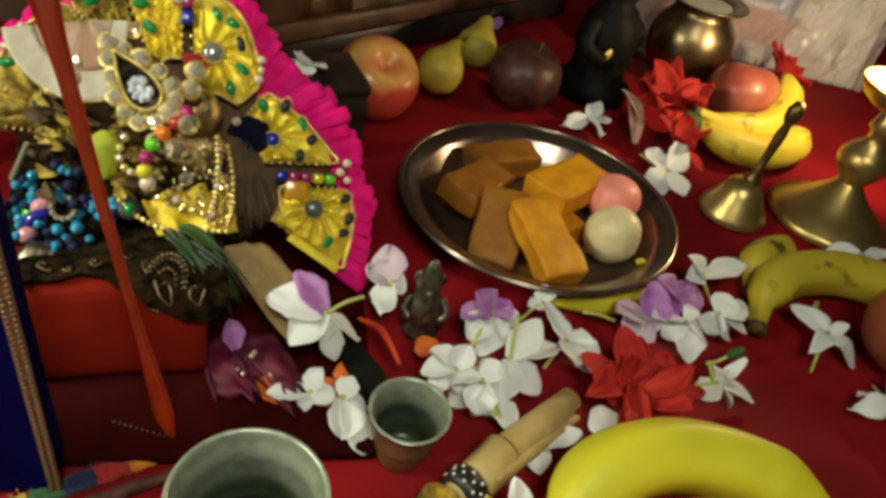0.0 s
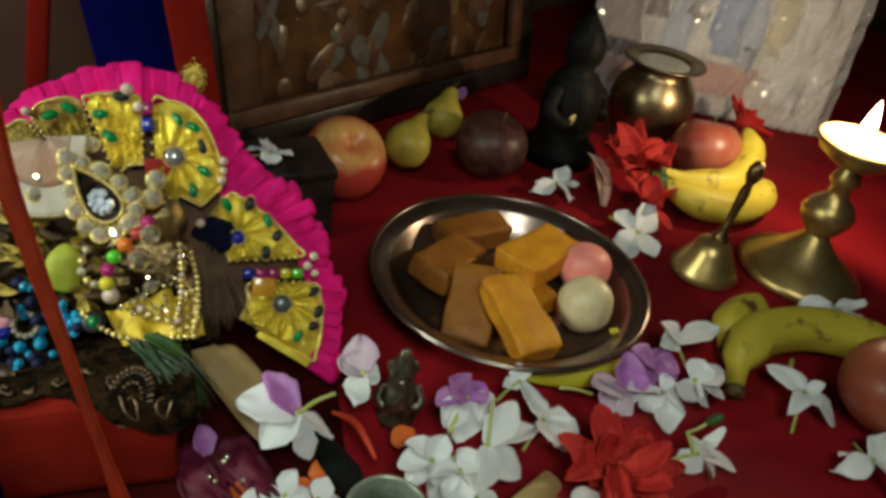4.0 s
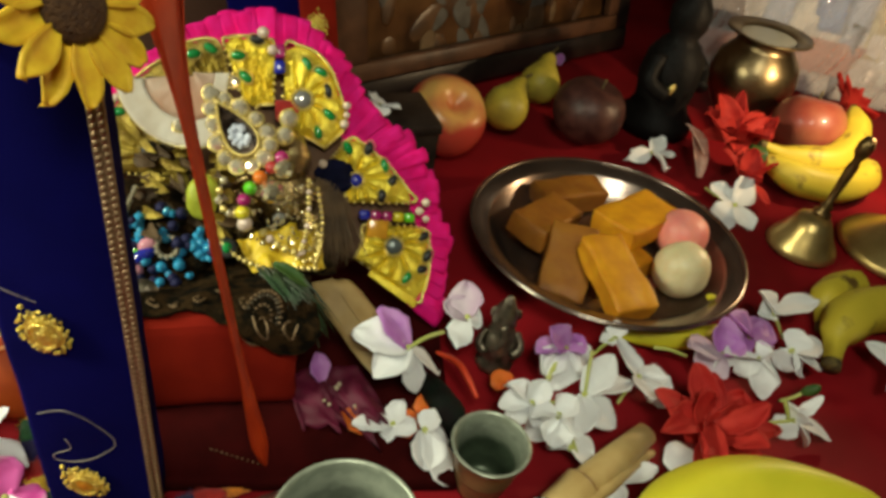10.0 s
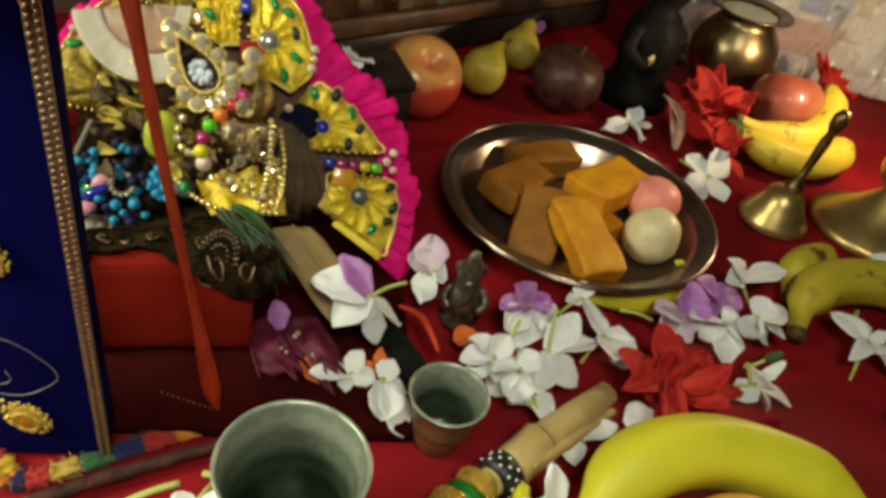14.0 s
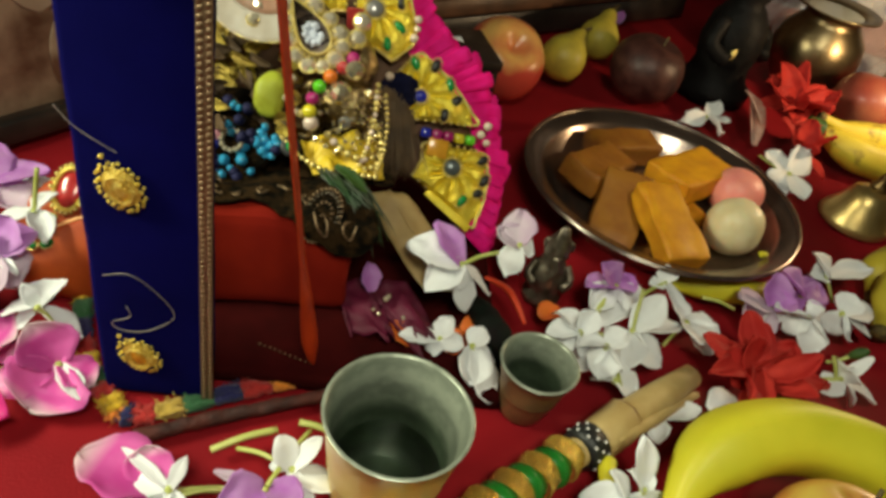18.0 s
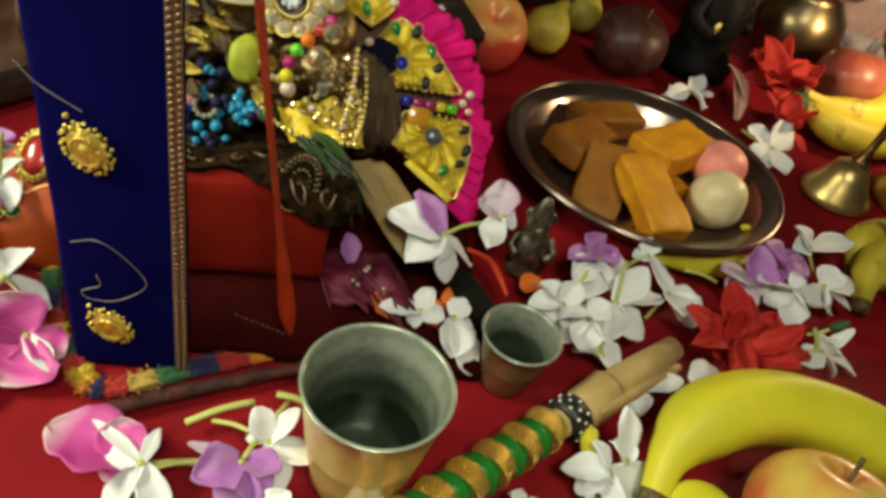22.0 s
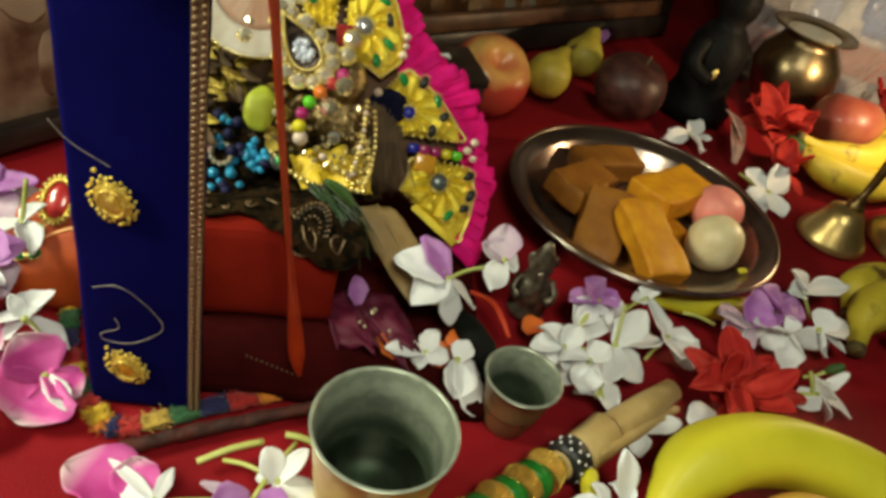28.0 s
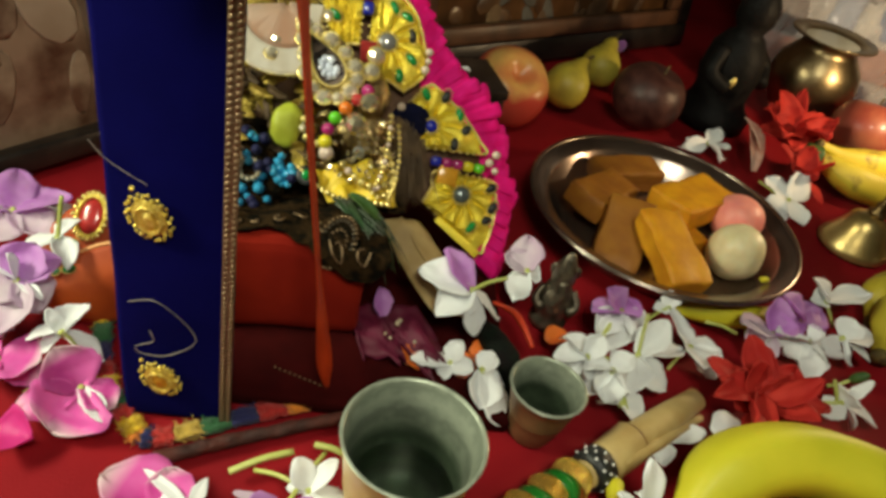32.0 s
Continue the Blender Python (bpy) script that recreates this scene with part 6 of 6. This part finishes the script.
add(bm, tube([(0, -0.008, 0.036), (0.001, -0.012, 0.028), (-0.003, -0.0125, 0.020)], lambda s: 0.0032 - 0.001 * s, 8, 8))
tagged(part("silver_statuette", rough_up(bm, 0.0009, 330), SILVER, place=pose(0.1865, 0.0735, 0.001, 0, 0, -18) @ Matrix.Diagonal((0.80, 0.80, 1.0, 1.0))), "small tarnished silver seated statuette among the flowers", "statue")

rows = []
LEAF_TL, LEAF_TR, LEAF_BL, LEAF_BR = Vector((0.073, 0.094, 0.056)), Vector((0.101, 0.092, 0.057)), Vector((0.103, 0.047, 0.030)), Vector((0.131, 0.050, 0.022))
for i in range(25):
    s = i / 24
    a, b = LEAF_TL.lerp(LEAF_BL, s), LEAF_TR.lerp(LEAF_BR, s)
    w = 1 - 0.18 * abs(2 * s - 1) ** 6
    rows.append([a.lerp(b, 0.5 + 0.5 * q * w) + Vector((0, -0.4, 0.9)) * (0.004 * (1 - abs(q)) + 0.0030 * noise.noise((s * 5, q * 2, 0)) + 0.0013 * noise.noise((s * 19, q * 6, 4))) for q in (-1, -0.66, -0.33, 0, 0.33, 0.66, 1)])
dry = part("dry_leaf", shell(rows, 0.0006), DRY_LEAF)
tagged(dry, "curled dry brown leaf leaning on the seat", "leaf")
part("midrib", tube([rows[i][3] + Vector((0, 0, 0.0005)) for i in (0, 6, 12, 18, 24)], 0.0007, 6, 24), DRY_LEAF, dry)
drape("magenta_cloth", ((0.060, 0.066, 0.0175), (0.100, 0.066, 0.0175), (0.068, 0.030, 0.0150), (0.116, 0.026, 0.0140)), MAGENTA, "dark magenta cloth crumpled below the leaf", "cloth", 0.0035, 2, seed=6, jag=0.6)
bm = bmesh.new()
random.seed(12)
for i in range(5):
    add(bm, ball(0.0011 + 0.0008 * random.random(), 8, 5), Matrix.Translation((0.066 + 0.034 * random.random(), 0.034 + 0.028 * random.random(), 0.0185 + 0.002 * random.random())))
tagged(part("lilac_petal", petal(0.016, 0.0105, 0.4, 0.3, 1.0, 0.0004, 14, 8, seed=77), LILAC_PETAL, place=pose(0.0790, 0.056, 0.0185, 0, 0, 100) @ pose(0, 0, 0, 15, -62, 0)), "lilac petal standing on the magenta cloth", "petal")
tagged(part("loose_crystal_beads", bm, CRYSTAL), "few small clear beads scattered on the magenta cloth", "beads", kind="stuff")
dk = thing("peacock_feather_pick", pose(0, 0, 0), "dark feather pick with a red thread edge", "feather")
part("dark_vane", rough_up(tube([(0.132, 0.062, 0.012), (0.140, 0.042, 0.016), (0.146, 0.020, 0.014), (0.143, 0.004, 0.010)], lambda s: 0.0068 * math.sin(math.pi * (0.12 + 0.8 * s)) + 0.001, 12, 18), 0.0012, 150), mat("dark_green_feather", (0.006, 0.012, 0.008), (0.008, 0.006, 0.006), 0.75, 0, 90, 0.8, 500, spec=0.15), dk, "nearly black green vane")
part("red_thread", tube([(0.147, 0.070, 0.018), (0.155, 0.058, 0.022), (0.158, 0.046, 0.022), (0.161, 0.034, 0.018)], lambda s: 0.0011 + 0.0009 * math.sin(math.pi * s), 8, 16), mat("red_thread", (0.75, 0.07, 0.02), (0.6, 0.05, 0.02), 0.5), dk, "bright red thread")
for x, y, s, a in ((0.1275, 0.036, 0.016, 10), (0.118, 0.020, 0.017, 70), (0.098, 0.026, 0.017, 120), (0.176, 0.046, 0.015, 30)):
    tagged(part("marigold_petal", petal(s, s * 0.8, 0.4, 0.5), mat("marigold", (0.70, 0.17, 0.02), (0.6, 0.10, 0.02), 0.55), place=pose(x, y, 0.010, 0, -20, a)), "orange petal fallen beside the feather", "petal", "orange petals")

# folded orange cup with its jewels at the far side of the throne
cupc = thing("folded_cloth_cup", pose(0, 0, 0), "folded orange cloth cup with a gilt ring and green stones", "ornament")
ORANGE_FOLD = mat("orange_felt", (0.58, 0.105, 0.014), (0.44, 0.065, 0.009), 0.6, 0, 45, 0.3, 500, 0.0006, thin=0.15)


def fold_sheet(top, bottom, out, seed):
    """A stiff cloth fold between two edge lines that bellies outwards."""
    t_, b_ = smooth_line(top, 26), smooth_line(bottom, 26)
    return shell([[p.lerp(q, k / 12) + Vector(out) * math.sin(math.pi * k / 12) + Vector((0, 0, 0.0016 * noise.noise((p.x * 90, k * 0.3, seed)))) for p, q in zip(t_, b_)] for k in range(13)], 0.0009)


front_top = [(-0.104, 0.070, 0.026), (-0.088, 0.072, 0.031), (-0.074, 0.078, 0.038), (-0.060, 0.080, 0.043), (-0.040, 0.078, 0.045)]
part("front_fold", fold_sheet(front_top, [(-0.104, 0.070, 0.025), (-0.088, 0.062, 0.016), (-0.074, 0.062, 0.006), (-0.060, 0.064, 0.002), (-0.040, 0.066, 0.002)], (-0.001, -0.005, 0.003), 1), ORANGE_FOLD, cupc)
part("pale_edge", tube(front_top, 0.0010, 6, 40), mat("pale_orange_edge", (0.86, 0.46, 0.20), (0.80, 0.36, 0.12), 0.6), cupc, "pale orange edge")
part("back_fold", fold_sheet([(-0.094, 0.096, 0.036), (-0.082, 0.104, 0.045), (-0.066, 0.108, 0.050), (-0.044, 0.106, 0.050)], [(-0.098, 0.080, 0.020), (-0.084, 0.082, 0.022), (-0.066, 0.086, 0.026), (-0.044, 0.086, 0.026)], (0, -0.002, 0.002), 2), ORANGE_FOLD, cupc)
RINGP = pose(-0.0720, 0.0985, 0.0450, 42, 0, -12)
rim_ = bmesh.new()
for i in range(22):
    a = i * 2 * math.pi / 22
    add(rim_, ball(0.0013, 7, 5), Matrix.Translation((0.0085 * math.cos(a), 0.0125 * math.sin(a), 0.0006)))
part("gilt_ring", rim_, GOLD_LACE, cupc, "beaded gilt ring", place=RINGP)
part("ring_band", tube([(0.0070 * math.cos(t), 0.0107 * math.sin(t), 0) for t in [2 * math.pi * i / 16 for i in range(17)]], 0.0013, 6, 48), BROOCH_GOLD, cupc, place=RINGP)
part("red_stone", ball(1, 14, 8, (0.0058, 0.0092, 0.0018)), PLAIN["red"], cupc, "dark red oval stone", place=RINGP @ pose(0, 0, -0.0006))
for x, y, z, a in ((-0.0805, 0.0885, 0.0345, 20), (-0.0848, 0.0690, 0.0335, -30), (-0.0780, 0.0705, 0.0335, 40)):
    gs = part("green_stone", ball(1, 10, 7, (0.0034, 0.0022, 0.0014)), GREEN_GEM, cupc, place=pose(x, y, z, 35, 0, a))
    part("stone_rim", tube([(0.0036 * math.cos(t), 0.0024 * math.sin(t), -0.0003) for t in [2 * math.pi * i / 12 for i in range(13)]], 0.0005, 5, 24), GOLD_LACE, gs)

# ---- back of the altar ----
black = thing("black_wooden_stand", pose(0.164, 0.282, 0.0, 0, 0, 5), "small black wooden box behind the frill", "box")
part("lid", block(0.056, 0.056, 0.008, 0.0012), BLACK_WOOD, black, place=pose(0, 0, 0.0525))
part("body", block(0.053, 0.053, 0.0525, 0.001), BLACK_WOOD, black, place=pose(0, 0, 0))


def picture(name, m, w, h, fw, wood, sheet_mat, label, shapes, inner=True, wide=0.0):
    """A framed picture leaning back; its base is at the origin."""
    t = thing(name, m, label, "picture")
    for nm, sx, sz, x, z in (("frame_bottom", w, fw, 0, 0), ("frame_top", w, fw, 0, h - fw), ("frame_side", fw, h - 2 * fw, -(w - fw) / 2, fw), ("frame_side", fw, h - 2 * fw, (w - fw) / 2, fw)):
        part(nm, block(sx, 0.022, sz, 0.003), wood, t, place=pose(x, 0, z))
    if inner:
        for nm, sx, sz, x, z in (("inner_moulding", w - 2 * fw, 0.017, 0, fw), ("inner_moulding", 0.017 + wide, h - 2 * fw - 0.017, -(w / 2 - fw - 0.0085 - wide / 2), fw + 0.017), ("inner_moulding", 0.017, h - 2 * fw - 0.017, w / 2 - fw - 0.0085, fw + 0.017)):
            part(nm, block(sx, 0.010, sz, 0.002), BROWN_WOOD, t, "brown gilt-worn moulding", place=pose(x, -0.009, z))
    pic = part("printed_sheet", block(w - 2 * fw + 0.004, 0.004, h - 2 * fw + 0.004, 0.0005, 1), sheet_mat, t, "dim brownish print", place=pose(0, 0.002, fw - 0.002))
    for x, z, sx, sz, a, mm in shapes:
        part("printed_shape", ball(1, 12, 6, (sx, 0.0007, sz)), mm, pic, place=pose(x, -0.002, z, 0, a, 0))
    return t


random.seed(21)
shp = []
for i in range(120):
    x = random.choice((-0.13, -0.07, -0.02, 0.04, 0.10, 0.14)) + random.gauss(0, 0.014)
    s = random.uniform(0.4, 1.0)
    shp.append((max(-0.150, min(0.150, x)), random.uniform(0.012, 0.22), s * random.uniform(0.006, 0.016), s * random.uniform(0.010, 0.034), random.gauss(0, 30), random.choice([FIGURE_TAN, FIGURE_DIM, FIGURE_DIM, FIGURE_GREY, BROWN_WOOD, PICTURE])))
mid = Vector((0.077, 0.3615, 0)) + 0.2545 * U
picture("dark_framed_picture", Matrix.Translation(mid) @ pose(0, 0, 0.001, -10, 0, TURN), 0.441, 0.34, 0.026, BLACK_WOOD, PICTURE, "dark wooden picture frame with a dim brown print", shp, wide=0.016)
shp = [(random.uniform(-0.038, 0.038), random.uniform(0.015, 0.24), random.uniform(0.006, 0.018), random.uniform(0.012, 0.030), random.uniform(-30, 30), random.choice([PALE_SPOT, PALE_SPOT, PALE_PICTURE, FIGURE_DIM])) for i in range(16)]
picture("brown_framed_picture", pose(-0.123, 0.208, 0.001, -12, 0, 41), 0.14, 0.32, 0.016, BLACK_WOOD, PALE_PICTURE, "dark framed picture with a brownish worn print behind the throne", shp, False)

bm = lathe([(0, 0), (0.036, 0), (0.037, 0.012), (0.030, 0.018), (0.026, 0.030), (0.029, 0.052), (0.027, 0.074), (0.018, 0.088), (0.013, 0.094), (0.018, 0.104), (0.0185, 0.118), (0.013, 0.130), (0.006, 0.142), (0, 0.15)], 26)
for s in (-1, 1):
    add(bm, tube([(s * 0.024, 0, 0.078), (s * 0.038, -0.006, 0.058), (s * 0.026, -0.020, 0.046)], 0.0075, 8, 10))
tagged(part("black_stone_statue", rough_up(bm, 0.0015, 120), STONE_BLACK, place=pose(0.452, 0.366, 0.001, 0, 0, 20)), "black stone statue standing at the back of the altar", "statue")
tagged(part("gilt_drop", ball(1, 10, 8, (0.0035, 0.002, 0.006)), GOLD_LACE, place=pose(0.4395, 0.339, 0.053, 0, 20, 0)), "tiny gilt drop ornament on the black statue", "ornament")

foil = thing("wrapped_picture", Matrix.Translation((0.69, 0.445, 0.002)) @ pose(0, 0, 0, -10, 0, -28), "pale blue and white picture wrapped in crinkled clear film", "picture")


def crease(x, z):
    """Sharp folds of wrapping film."""
    a_ = abs(noise.noise((x * 24 + z * 7, z * 8, 1))) + 0.5 * abs(noise.noise((x * 60 - z * 22, z * 24, 4))) + 0.12 * abs(noise.noise((x * 120, z * 95, 7)))
    return 0.016 * a_


part("board", block(0.29, 0.006, 0.31, 0.001), PRINT_BOARD, foil, "white printed board", place=pose(0, 0.010, 0.0))
PRINT = {n: mat("print_" + n, c, tuple(v * 0.7 for v in c), 0.45, 0, 34, 0.1, 100, 0.0006) for n, c in dict(
    blue=(0.24, 0.38, 0.72), sky=(0.48, 0.58, 0.80), brown=(0.16, 0.075, 0.045), pink=(0.62, 0.30, 0.24), sand=(0.66, 0.58, 0.34), white=(0.80, 0.80, 0.78)).items()}
for n, x, w, z0, z1 in (("brown", -0.118, 0.024, 0.05, 0.30), ("brown", -0.082, 0.012, 0.10, 0.30), ("sky", -0.050, 0.015, 0.06, 0.30), ("white", -0.022, 0.012, 0.02, 0.30), ("blue", 0.006, 0.017, 0.07, 0.30), ("sky", 0.034, 0.010, 0.03, 0.30),
                        ("pink", 0.012, 0.040, 0.025, 0.062), ("sand", 0.066, 0.013, 0.05, 0.30), ("white", 0.098, 0.016, 0.02, 0.30), ("pink", -0.100, 0.030, 0.020, 0.048)):
    rows = [[(x + w * q + 0.014 * noise.noise((q, z * 18, x * 40)) + 0.005 * noise.noise((q * 2, z * 60, x * 90)), 0.006 - 0.0008 * (n == "pink") + 0.003 * noise.noise((x * 22 + q, z * 22, 1)), z) for q in (-1, -0.5, 0, 0.5, 1)] for z in [z0 + (z1 - z0) * j / 24 for j in range(25)]]
    part("printed_stripe", shell(rows, 0.0008), PRINT[n], foil, "%s printed stripe" % n)
FILM = mat("clear_film", (0.95, 0.96, 1.0), (0.88, 0.88, 0.90), 0.05, 0, 40, 0.05, 90, 0.002, coat=1.0, alpha=0.30)
rows = [[(x, -0.003 - crease(x, z) + 0.004, z) for x in [-0.152 + 0.304 * i / 110 for i in range(111)]] for z in [0.322 * j / 110 for j in range(111)]]
part("crinkled_film", sheet(rows), FILM, foil, "crinkled shiny clear film", smooth=False)

banana("yellow_stub", [(0.176, -0.0790, 0.008), (0.1775, -0.0640, 0.011), (0.1800, -0.0530, 0.012), (0.184, -0.046, 0.010)], 0.0042, BANANA, "small yellow banana stub beside the flute", 0.3)
bud = thing("green_bud", pose(0.375, 0.0165, 0.012, 20, 30, 0), "small green flower bud on a white flower", "bud")
part("bud_tip", ball(1, 12, 8, (0.0035, 0.0035, 0.0065)), LEAF, bud)
part("bud_stem", tube([(0, 0, -0.004), (-0.003, -0.002, -0.012), (-0.010, -0.004, -0.016)], 0.0011, 7, 8), STEM, bud)
